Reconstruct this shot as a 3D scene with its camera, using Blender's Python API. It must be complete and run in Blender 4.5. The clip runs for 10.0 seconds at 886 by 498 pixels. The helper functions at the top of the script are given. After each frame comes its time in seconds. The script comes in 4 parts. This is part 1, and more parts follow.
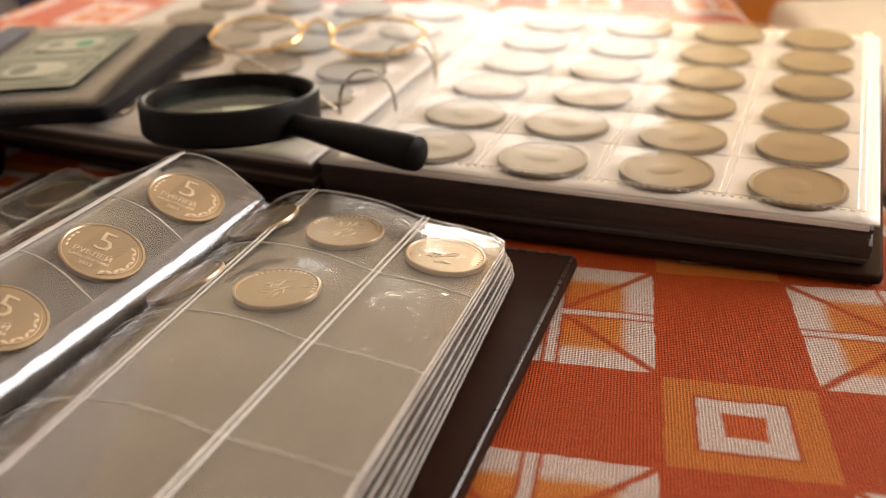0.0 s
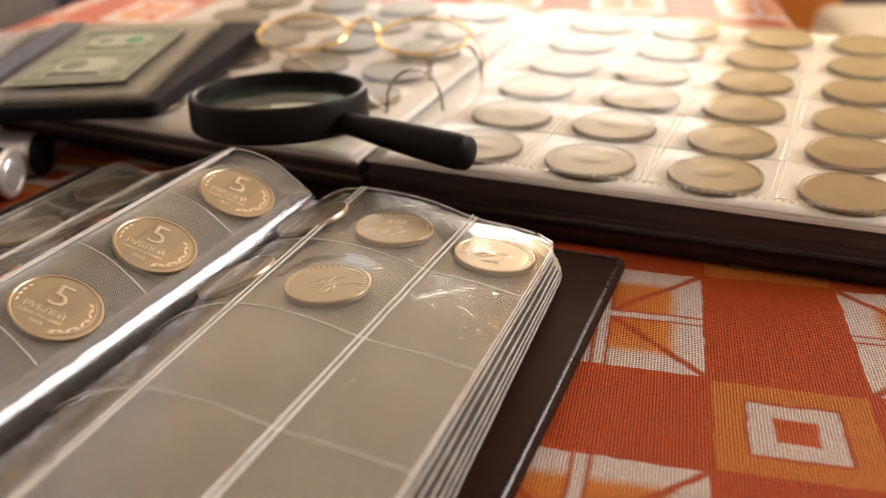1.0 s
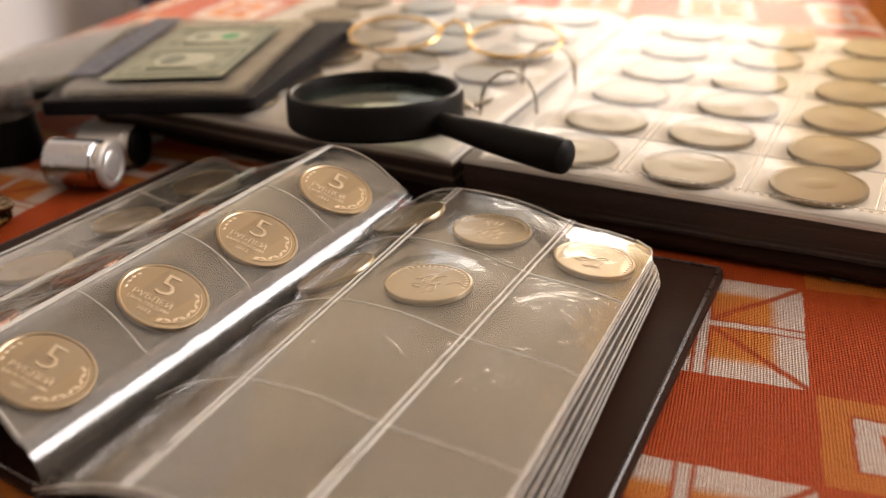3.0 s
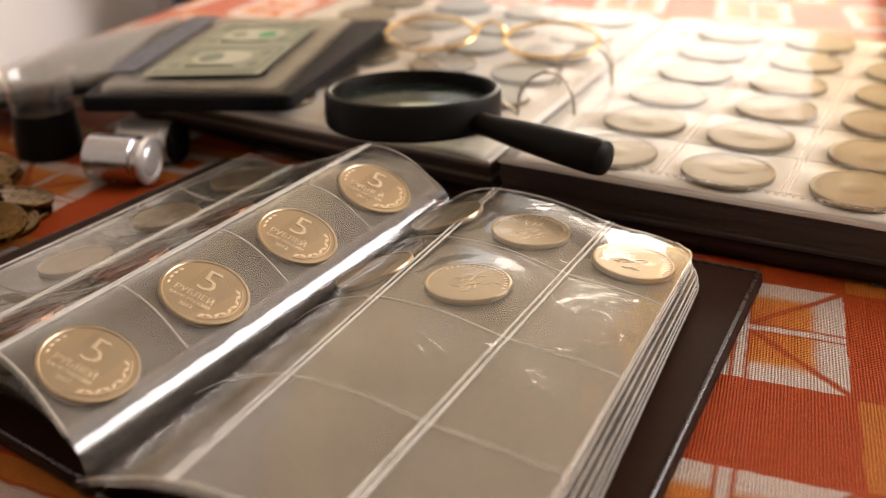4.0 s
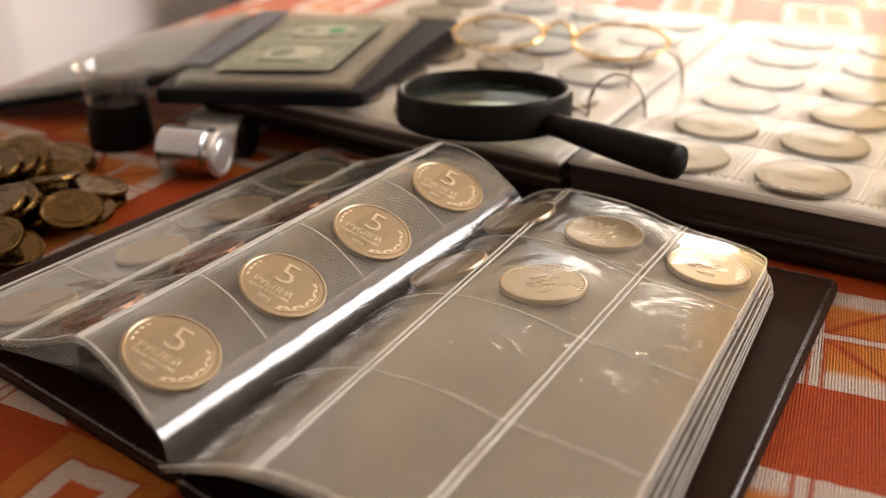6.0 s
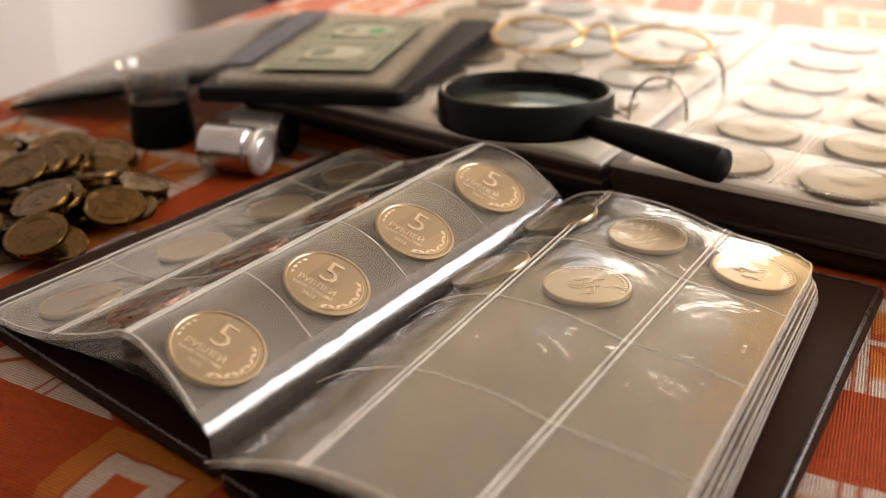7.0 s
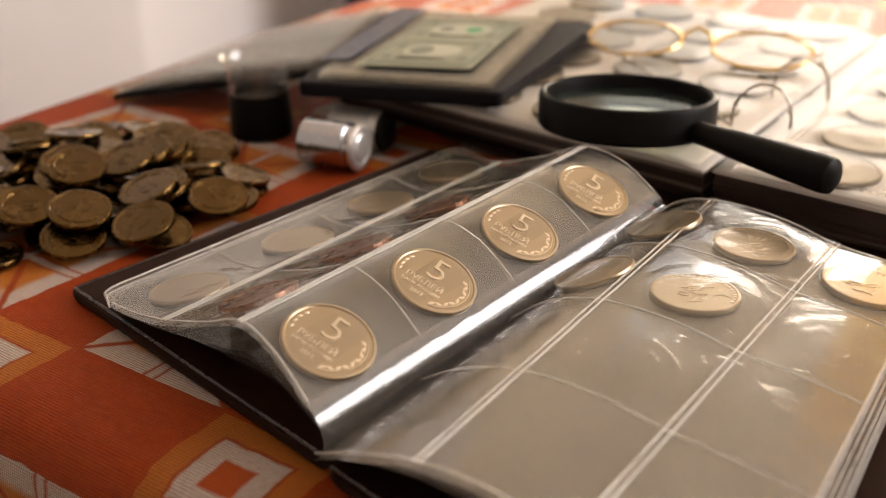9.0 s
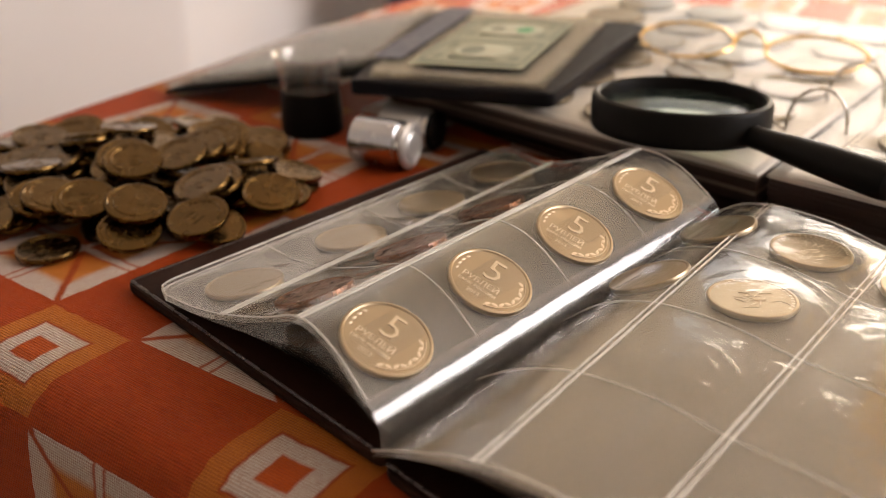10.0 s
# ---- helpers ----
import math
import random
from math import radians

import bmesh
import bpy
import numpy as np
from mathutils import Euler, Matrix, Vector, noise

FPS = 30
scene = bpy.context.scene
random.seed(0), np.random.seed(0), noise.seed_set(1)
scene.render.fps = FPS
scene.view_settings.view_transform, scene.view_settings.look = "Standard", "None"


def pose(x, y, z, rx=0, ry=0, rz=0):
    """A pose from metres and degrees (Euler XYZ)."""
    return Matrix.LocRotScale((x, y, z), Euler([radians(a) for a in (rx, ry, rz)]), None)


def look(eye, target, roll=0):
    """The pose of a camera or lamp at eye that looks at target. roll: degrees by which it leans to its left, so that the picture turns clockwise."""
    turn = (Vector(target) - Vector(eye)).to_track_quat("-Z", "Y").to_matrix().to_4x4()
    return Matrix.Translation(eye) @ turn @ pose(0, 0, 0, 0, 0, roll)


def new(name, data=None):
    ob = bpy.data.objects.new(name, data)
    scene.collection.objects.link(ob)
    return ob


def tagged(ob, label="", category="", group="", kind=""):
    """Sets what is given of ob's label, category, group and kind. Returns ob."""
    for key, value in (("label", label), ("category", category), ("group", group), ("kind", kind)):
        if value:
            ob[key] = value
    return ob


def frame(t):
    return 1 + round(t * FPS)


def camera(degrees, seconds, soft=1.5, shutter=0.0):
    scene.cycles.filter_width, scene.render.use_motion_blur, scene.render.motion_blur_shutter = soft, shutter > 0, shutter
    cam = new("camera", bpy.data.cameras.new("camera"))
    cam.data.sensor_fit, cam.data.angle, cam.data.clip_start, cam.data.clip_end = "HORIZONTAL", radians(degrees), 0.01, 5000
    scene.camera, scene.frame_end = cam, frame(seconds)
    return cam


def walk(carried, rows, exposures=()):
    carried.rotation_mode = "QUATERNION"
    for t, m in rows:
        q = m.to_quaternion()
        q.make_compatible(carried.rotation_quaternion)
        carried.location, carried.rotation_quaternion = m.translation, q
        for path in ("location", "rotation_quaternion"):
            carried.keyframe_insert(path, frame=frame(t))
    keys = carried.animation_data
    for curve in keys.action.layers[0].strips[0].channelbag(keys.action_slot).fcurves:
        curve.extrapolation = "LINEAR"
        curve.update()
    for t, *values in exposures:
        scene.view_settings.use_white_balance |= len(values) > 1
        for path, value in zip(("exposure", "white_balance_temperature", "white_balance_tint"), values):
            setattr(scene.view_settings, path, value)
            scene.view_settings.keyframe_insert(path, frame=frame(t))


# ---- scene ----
cam = camera(45.76, 10.0, soft=1.1)
PATH = [
    (0, (0.01403, 0.01250, 0.15836), (-0.0451, 1.7987, -0.7395), -2.50),
    (0.5, (0.01008, 0.01293, 0.15753), (-0.0743, 1.8004, -0.7357), -2.28),
    (1, (0.00839, 0.01139, 0.15788), (-0.1074, 1.7980, -0.7335), -2.26),
    (1.5, (0.00457, 0.01086, 0.15803), (-0.1419, 1.7967, -0.7305), -2.15),
    (2, (0.00203, 0.01056, 0.15775), (-0.1740, 1.7951, -0.7279), -2.07),
    (2.5, (-0.00031, 0.01078, 0.15750), (-0.2038, 1.7940, -0.7250), -2.04),
    (3, (-0.00293, 0.01063, 0.15727), (-0.2332, 1.7916, -0.7232), -1.97),
    (4.5, (-0.00908, 0.00917, 0.15756), (-0.3067, 1.7810, -0.7211), -1.76),
    (5, (-0.01140, 0.00845, 0.15777), (-0.3298, 1.7768, -0.7206), -1.64),
    (6.5, (-0.01812, 0.00692, 0.15817), (-0.3974, 1.7632, -0.7203), -1.30),
    (7, (-0.02038, 0.00637, 0.15779), (-0.4274, 1.7581, -0.7173), -1.31),
    (7.5, (-0.02263, 0.00593, 0.15790), (-0.4574, 1.7509, -0.7173), -1.26),
    (8, (-0.02453, 0.00546, 0.15792), (-0.4881, 1.7434, -0.7165), -1.21),
    (8.5, (-0.02877, 0.00386, 0.15830), (-0.5200, 1.7342, -0.7161), -0.95),
    (9, (-0.03172, 0.00295, 0.15878), (-0.5564, 1.7227, -0.7172), -0.90),
    (9.5, (-0.03438, 0.00095, 0.15964), (-0.5905, 1.7098, -0.7181), -0.82),
    (10, (-0.03758, 0.00061, 0.15984), (-0.6222, 1.6992, -0.7194), -0.71),
]
walk(cam, [(t, look(eye, target, roll)) for t, eye, target, roll in PATH])
cam.data.dof.use_dof = True
cam.data.dof.focus_distance = 0.298
cam.data.dof.aperture_fstop = 9.5

# ---- light ----
world = bpy.data.worlds.new("world")
scene.world = world
world.use_nodes = True
wn = world.node_tree.nodes
sky = wn.new("ShaderNodeTexSky")
sky.sky_type, sky.sun_disc = "NISHITA", False
sky.sun_elevation, sky.sun_rotation = radians(24), radians(11)
wn["Background"].inputs["Strength"].default_value = 0.12
world.node_tree.links.new(sky.outputs[0], wn["Background"].inputs["Color"])

sun = new("sun", bpy.data.lights.new("sun", "SUN"))
sun.data.energy, sun.data.angle, sun.data.color = 5.0, radians(0.6), (1.0, 0.87, 0.70)
sun.matrix_world = look((0.55, 2.85, 1.29), (0.0, 0.0, 0.0))

window_light = new("window_light", bpy.data.lights.new("window_light", "AREA"))
window_light.data.shape, window_light.data.size, window_light.data.size_y = "RECTANGLE", 0.56, 0.56
window_light.data.energy, window_light.data.color = 3.0, (1.0, 0.875, 0.785)
window_light.matrix_world = look((0.17, 2.02, 0.34), (0.17, 0.0, 0.34))

side_light = new("side_window_light", bpy.data.lights.new("side_window_light", "AREA"))
side_light.data.shape, side_light.data.size, side_light.data.size_y = "RECTANGLE", 1.45, 1.15
side_light.data.energy, side_light.data.color = 40, (1.0, 0.905, 0.875)
side_light.matrix_world = look((1.93, 0.93, 0.92), (0.0, 0.93, 0.92))
scene.view_settings.exposure = 0.87


# ---- materials ----
class Nodes:
    """Short hand for building a node tree."""

    def __init__(self, name):
        self.mat = bpy.data.materials.new(name)
        self.mat.use_nodes = True
        self.tree = self.mat.node_tree
        self.bsdf = self.tree.nodes["Principled BSDF"]
        self.out = self.tree.nodes["Material Output"]

    def add(self, kind, **props):
        n = self.tree.nodes.new(kind)
        for key, value in props.items():
            if key == "operation":
                n.operation = value
            elif key == "blend_type":
                n.blend_type = value
            elif key == "data_type":
                n.data_type = value
        return n

    def link(self, a, b):
        if isinstance(a, (int, float)):
            b.default_value = a
        elif isinstance(a, tuple):
            b.default_value = a if len(a) == len(b.default_value) else (*a, 1.0)
        else:
            self.tree.links.new(a, b)

    def m(self, op, a, b=0.0, c=0.0):
        n = self.add("ShaderNodeMath", operation=op)
        for i, v in enumerate((a, b, c)):
            self.link(v, n.inputs[i])
        return n.outputs[0]

    def mix(self, f, a, b):
        n = self.add("ShaderNodeMix", data_type="RGBA")
        self.link(f, n.inputs[0])
        self.link(a, n.inputs[6])
        self.link(b, n.inputs[7])
        return n.outputs[2]

    def coords(self, which="Object", scale=(1, 1, 1)):
        t = self.add("ShaderNodeTexCoord")
        mp = self.add("ShaderNodeMapping")
        mp.inputs["Scale"].default_value = scale
        self.link(t.outputs[which], mp.inputs[0])
        return mp.outputs[0]

    def noise(self, vec, scale, detail=4.0, rough=0.55):
        n = self.add("ShaderNodeTexNoise")
        self.link(vec, n.inputs["Vector"])
        n.inputs["Scale"].default_value = scale
        n.inputs["Detail"].default_value = detail
        n.inputs["Roughness"].default_value = rough
        return n.outputs["Fac"]

    def ramp(self, f, lo, hi, a=0.0, b=1.0):
        n = self.add("ShaderNodeMapRange")
        for i, v in enumerate((f, lo, hi, a, b)):
            self.link(v, n.inputs[i])
        return n.outputs[0]

    def bump(self, height, strength, distance=0.001):
        n = self.add("ShaderNodeBump")
        n.inputs["Strength"].default_value = strength
        n.inputs["Distance"].default_value = distance
        self.link(height, n.inputs["Height"])
        return n.outputs[0]


def plain(name, color, rough=0.5, metal=0.0, vary=0.15, scale=60.0, bump=0.15, dist=0.0005, coat=0.0, spec=0.5, rvar=0.08):
    """A surface with variation at two scales and a fine relief."""
    n = Nodes(name)
    vec = n.coords()
    big, fine = n.noise(vec, scale * 0.15, 3), n.noise(vec, scale, 6)
    dark = tuple(c * (1 - vary) for c in color)
    light = tuple(min(1.0, c * (1 + vary)) for c in color)
    n.link(n.mix(n.m("MULTIPLY_ADD", fine, 0.5, n.m("MULTIPLY", big, 0.5)), dark, light), n.bsdf.inputs["Base Color"])
    n.link(n.ramp(fine, 0.3, 0.7, max(0.02, rough - rvar), min(1, rough + rvar)), n.bsdf.inputs["Roughness"])
    n.bsdf.inputs["Metallic"].default_value = metal
    n.bsdf.inputs["Coat Weight"].default_value = coat
    n.bsdf.inputs["Specular IOR Level"].default_value = spec
    if bump:
        n.link(n.bump(fine, bump, dist), n.bsdf.inputs["Normal"])
    return n.mat


def cloth_material():
    """Woven cotton printed with framed stars and squares; the UV counts repeats of the print."""
    n = Nodes("printed_cotton")
    uv = n.add("ShaderNodeTexCoord").outputs["UV"]
    wob = n.noise(uv, 14.0, 2)
    sep = n.add("ShaderNodeSeparateXYZ")
    n.link(uv, sep.inputs[0])
    u = n.m("ADD", sep.outputs[0], n.m("MULTIPLY", n.m("SUBTRACT", wob, 0.5), 0.02))
    v = n.m("ADD", sep.outputs[1], n.m("MULTIPLY", n.m("SUBTRACT", n.noise(uv, 11.0, 2), 0.5), 0.02))
    fu, fv = n.m("SUBTRACT", u, n.m("FLOOR", u)), n.m("SUBTRACT", v, n.m("FLOOR", v))
    S = 0.585
    soft = lambda x, edge, w=0.025: n.ramp(x, edge - w, edge + w)
    # framed star in the large cells
    px, py = (n.m("MULTIPLY_ADD", f, 2 / S, -1.0) for f in (fu, fv))
    ax, ay = n.m("ABSOLUTE", px), n.m("ABSOLUTE", py)
    mx = n.m("MAXIMUM", ax, ay)
    mn = n.m("MINIMUM", ax, ay)
    in_star = n.m("LESS_THAN", mx, 1.0)
    grain = n.noise(uv, 30.0, 5)
    amber, deep, white = (0.42, 0.13, 0.015), (0.16, 0.020, 0.004), (0.50, 0.455, 0.40)
    bright = (0.48, 0.19, 0.032)
    inner = n.mix(n.ramp(mx, 0.1, 0.75), (0.40, 0.095, 0.008), bright)
    star = n.mix(soft(mx, 0.70, 0.06), inner, white)
    diag = n.m("ABSOLUTE", n.m("SUBTRACT", ax, ay))
    star = n.mix(soft(diag, 0.055), (0.29, 0.045, 0.008), star)
    star = n.mix(soft(mn, 0.085, 0.02), (0.29, 0.045, 0.008), star)
    star = n.mix(soft(mn, 0.05, 0.015), white, star)
    # nested squares in the small cells
    qx, qy = (n.m("MULTIPLY_ADD", n.m("SUBTRACT", f, S), 2 / (1 - S), -1.0) for f in (fu, fv))
    qm = n.m("MAXIMUM", n.m("ABSOLUTE", qx), n.m("ABSOLUTE", qy))
    both = n.m("MULTIPLY", n.m("GREATER_THAN", fu, S), n.m("GREATER_THAN", fv, S))
    in_ring = n.m("MULTIPLY", both, n.m("LESS_THAN", qm, 0.93))
    ring = n.mix(soft(qm, 0.25, 0.02), (0.38, 0.065, 0.008), white)
    ring = n.mix(soft(qm, 0.53, 0.02), ring, (0.29, 0.045, 0.008))
    ring = n.mix(soft(qm, 0.58, 0.02), ring, (0.41, 0.135, 0.018))
    # plain cells, streaked along the thread
    streak = n.noise(n.coords("UV", (3, 60, 1)), 4.0, 3)
    ground = n.mix(n.ramp(streak, 0.3, 0.7), (0.25, 0.030, 0.003), (0.37, 0.047, 0.004))
    col = n.mix(in_star, ground, star)
    col = n.mix(in_ring, col, ring)
    # threads
    K = 2 * math.pi * 118
    wa = n.m("SINE", n.m("MULTIPLY", sep.outputs[0], K))
    wb = n.m("SINE", n.m("MULTIPLY", sep.outputs[1], K * 0.9))
    weave = n.m("MULTIPLY", n.m("ADD", wa, wb), n.ramp(n.noise(uv, 26.0, 3), 0.3, 0.7, 0.25, 0.85))
    thread = n.m("ADD", n.m("MULTIPLY", weave, 0.5), n.m("MULTIPLY", n.m("SUBTRACT", n.m("ADD", n.noise(n.coords("UV", (9, 1, 1)), 40.0, 2), n.noise(n.coords("UV", (1, 9, 1)), 40.0, 2)), 1.0), 0.9))
    col = n.mix(n.ramp(thread, -0.55, 0.4, 1.0, 0.0), col, n.mix(0.7, col, deep))
    hue = n.mix(n.ramp(grain, 0.3, 0.75, 0.0, 0.12), col, amber)
    n.link(hue, n.bsdf.inputs["Base Color"])
    n.bsdf.inputs["Roughness"].default_value = 0.6
    n.bsdf.inputs["Specular IOR Level"].default_value = 0.10
    n.bsdf.inputs["Sheen Weight"].default_value = 0.0
    n.link(n.bump(thread, 0.7, 0.0006), n.bsdf.inputs["Normal"])
    return n.mat


def film_material(name, milk=0.09, tint=(0.93, 0.92, 0.89), rough=0.07, wrinkle=0.16, shade=(0.62, 0.58, 0.52), gain=1.3, ridge=0.0):
    """Clear soft vinyl: mostly see-through, slightly milky, glossy."""
    n = Nodes(name)
    vec = n.coords()
    crease = n.add("ShaderNodeTexNoise")
    n.link(vec, crease.inputs["Vector"])
    crease.inputs["Scale"].default_value, crease.inputs["Detail"].default_value = 38.0, 3.0
    crease.inputs["Distortion"].default_value = 1.2
    h = n.m("ADD", crease.outputs["Fac"], n.m("MULTIPLY", n.noise(vec, 160.0, 3), 0.12))
    h = n.m("ADD", h, n.m("MULTIPLY", n.m("MAXIMUM", n.m("SUBTRACT", n.noise(vec, 130.0, 2), 0.66), 0.0), 4.0))
    if ridge:
        fold = n.m("SUBTRACT", 1.0, n.m("ABSOLUTE", n.m("MULTIPLY_ADD", n.noise(n.coords("Object", (1.0, 0.6, 1.0)), 26.0, 2), 4.0, -2.0)))
        h = n.m("ADD", h, n.m("MULTIPLY", n.m("POWER", n.m("MAXIMUM", fold, 0.0), 9.0), ridge))
    normal = n.bump(h, wrinkle, 0.004)
    clear = n.add("ShaderNodeBsdfTransparent")
    clear.inputs["Color"].default_value = (*tint, 1)
    body = n.add("ShaderNodeBsdfDiffuse")
    body.inputs["Color"].default_value = (*shade, 1)
    n.link(normal, body.inputs["Normal"])
    one = n.add("ShaderNodeMixShader")
    n.link(n.ramp(n.noise(vec, 42.0, 4), 0.3, 0.7, milk * 0.85, milk * 1.15), one.inputs[0])
    n.link(clear.outputs[0], one.inputs[1])
    n.link(body.outputs[0], one.inputs[2])
    gloss = n.add("ShaderNodeBsdfGlossy")
    gloss.inputs["Roughness"].default_value = rough
    n.link(normal, gloss.inputs["Normal"])
    facing = n.add("ShaderNodeLayerWeight")
    facing.inputs["Blend"].default_value = 0.5
    n.link(normal, facing.inputs["Normal"])
    fres = n.m("MULTIPLY_ADD", n.m("POWER", facing.outputs["Facing"], 5.0), 0.95, 0.045)
    two = n.add("ShaderNodeMixShader")
    n.link(n.m("MULTIPLY", fres, gain), two.inputs[0])
    n.link(one.outputs[0], two.inputs[1])
    n.link(gloss.outputs[0], two.inputs[2])
    n.link(two.outputs[0], n.out.inputs["Surface"])
    return n.mat


def glass_material(name, tint=(1, 1, 1), rough=0.0, ior=1.5):
    n = Nodes(name)
    n.bsdf.inputs["Base Color"].default_value = (*tint, 1)
    n.bsdf.inputs["Transmission Weight"].default_value = 1.0
    n.bsdf.inputs["Roughness"].default_value = rough
    n.bsdf.inputs["IOR"].default_value = ior
    n.bsdf.inputs["Specular IOR Level"].default_value = 0.12
    return n.mat


M_CLOTH = cloth_material()
M_FILM = film_material("clear_vinyl", milk=0.04, wrinkle=0.11, rough=0.09, ridge=0.22, gain=0.85)
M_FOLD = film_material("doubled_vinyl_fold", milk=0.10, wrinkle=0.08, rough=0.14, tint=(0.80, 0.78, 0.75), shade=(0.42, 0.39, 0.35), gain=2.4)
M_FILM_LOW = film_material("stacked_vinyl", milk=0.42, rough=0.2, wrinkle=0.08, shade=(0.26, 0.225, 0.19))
# The next three vinyls are darkened to stand for shade in the stacks.
M_FILM_MID = film_material("shaded_stacked_vinyl", milk=0.34, rough=0.18, wrinkle=0.12, tint=(0.85, 0.83, 0.80), shade=(0.25, 0.23, 0.205))
M_FILM_DIM = film_material("shaded_left_vinyl", milk=0.07, rough=0.2, wrinkle=0.12, tint=(0.5, 0.48, 0.45), shade=(0.34, 0.30, 0.27))
M_FILM_DEEP = film_material("shaded_right_vinyl", milk=0.16, rough=0.2, wrinkle=0.12, tint=(0.6, 0.57, 0.54), shade=(0.40, 0.36, 0.33))
M_FILM_WHITE = film_material("album_pocket_vinyl", milk=0.04, rough=0.06, wrinkle=0.035, shade=(0.7, 0.68, 0.64), gain=0.30)
M_WELD = film_material("vinyl_weld", milk=0.35, rough=0.1, wrinkle=0.15, shade=(0.8, 0.77, 0.72), gain=1.6)
M_COVER = plain("dark_brown_leatherette", (0.019, 0.008, 0.005), 0.45, vary=0.5, scale=900, bump=0.3, dist=0.0002, spec=0.03)
M_BEAD = plain("glossy_brown_bead", (0.022, 0.010, 0.007), 0.3, vary=0.3, scale=400, bump=0.1, dist=0.0001, spec=0.4)
M_BLACK = plain("black_leatherette", (0.010, 0.009, 0.010), 0.5, vary=0.3, scale=700, bump=0.25, dist=0.0002, spec=0.05)
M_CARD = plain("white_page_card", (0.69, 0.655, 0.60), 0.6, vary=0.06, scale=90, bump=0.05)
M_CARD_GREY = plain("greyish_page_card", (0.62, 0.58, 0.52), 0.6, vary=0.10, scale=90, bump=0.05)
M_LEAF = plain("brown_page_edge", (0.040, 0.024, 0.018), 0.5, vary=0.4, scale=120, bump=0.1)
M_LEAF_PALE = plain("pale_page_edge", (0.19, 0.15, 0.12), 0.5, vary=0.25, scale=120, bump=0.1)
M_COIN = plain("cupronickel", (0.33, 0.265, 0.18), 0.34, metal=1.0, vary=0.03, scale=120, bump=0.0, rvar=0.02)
# Same coin metal made lighter, standing in for glints on raised edges.
M_RELIEF = plain("highlit_relief", (0.60, 0.51, 0.39), 0.32, metal=1.0, vary=0.03, scale=120, bump=0.0, rvar=0.02)
M_COIN_BIG = plain("aged_cupronickel", (0.165, 0.132, 0.088), 0.42, metal=1.0, vary=0.15, scale=260, bump=0.35, dist=0.0005, rvar=0.03)
M_COPPER = plain("copper_plating", (0.26, 0.125, 0.075), 0.3, metal=1.0, vary=0.2, scale=400, bump=0.1, dist=0.0001)
M_BRASS = plain("tarnished_brass", (0.105, 0.060, 0.018), 0.24, metal=1.0, vary=0.4, scale=300, bump=0.15, dist=0.0001)
M_PLASTIC = plain("black_plastic", (0.007, 0.006, 0.005), 0.42, vary=0.3, scale=300, bump=0.04, dist=0.0001, spec=0.06)
M_CHROME = plain("chrome", (0.50, 0.50, 0.52), 0.22, metal=1.0, vary=0.05, scale=200, bump=0.03, dist=0.0001)
M_SILVER = plain("embossed_silver", (0.62, 0.60, 0.57), 0.35, metal=0.6, vary=0.1, scale=250, bump=0.6, dist=0.0008)
M_GOLD = plain("gold_wire", (0.75, 0.50, 0.20), 0.18, metal=1.0, vary=0.1, scale=300, bump=0.0)
M_STEEL = plain("steel_wire", (0.42, 0.38, 0.33), 0.25, metal=1.0, vary=0.1, scale=300, bump=0.0)
M_NOTE = plain("banknote_paper", (0.25, 0.25, 0.17), 0.7, vary=0.12, scale=350, bump=0.05)
M_PALE = plain("unprinted_paper", (0.38, 0.37, 0.27), 0.7, vary=0.1, scale=350, bump=0.05)
M_INK = plain("banknote_ink", (0.16, 0.17, 0.12), 0.7, vary=0.3, scale=500, bump=0.05)
M_GREEN = plain("green_ink", (0.06, 0.25, 0.11), 0.7, vary=0.2, scale=500, bump=0.05)
M_BLUE = plain("blue_lining", (0.035, 0.042, 0.07), 0.5, vary=0.2, scale=300, bump=0.05)
M_WALL = plain("white_wall_paint", (0.68, 0.665, 0.65), 0.7, vary=0.05, scale=12, bump=0.1)
M_CEIL = plain("ceiling_paint", (0.85, 0.80, 0.72), 0.8, vary=0.04, scale=10, bump=0.05)
M_FLOOR = plain("wood_floor", (0.24, 0.15, 0.09), 0.45, vary=0.3, scale=14, bump=0.1)
M_WOOD = plain("varnished_wood", (0.50, 0.17, 0.02), 0.4, vary=0.25, scale=30, bump=0.1)
M_SOFA = plain("beige_upholstery", (0.50, 0.42, 0.29), 0.85, vary=0.12, scale=300, bump=0.5, dist=0.002)
M_DARK = plain("dark_brown_upholstery", (0.06, 0.04, 0.032), 0.7, vary=0.3, scale=120, bump=0.3)
M_NAVY = plain("navy_fabric", (0.03, 0.03, 0.06), 0.8, vary=0.3, scale=120, bump=0.3)
M_LENS = film_material("magnifier_glass", milk=0.03, tint=(0.82, 0.89, 0.84), rough=0.02, wrinkle=0.0, shade=(0.3, 0.36, 0.31), gain=0.25)
M_SLEEVE = film_material("album_sleeve", milk=0.045, rough=0.15, wrinkle=0.12, shade=(0.24, 0.23, 0.22), gain=0.45)
M_CUP = film_material("cup_plastic", milk=0.05, tint=(0.95, 0.93, 0.91), rough=0.06, wrinkle=0.0, gain=1.6)
M_CLEAR = film_material("clear_plastic", milk=0.02, tint=(0.96, 0.95, 0.94), rough=0.16, wrinkle=0.03, gain=0.35)


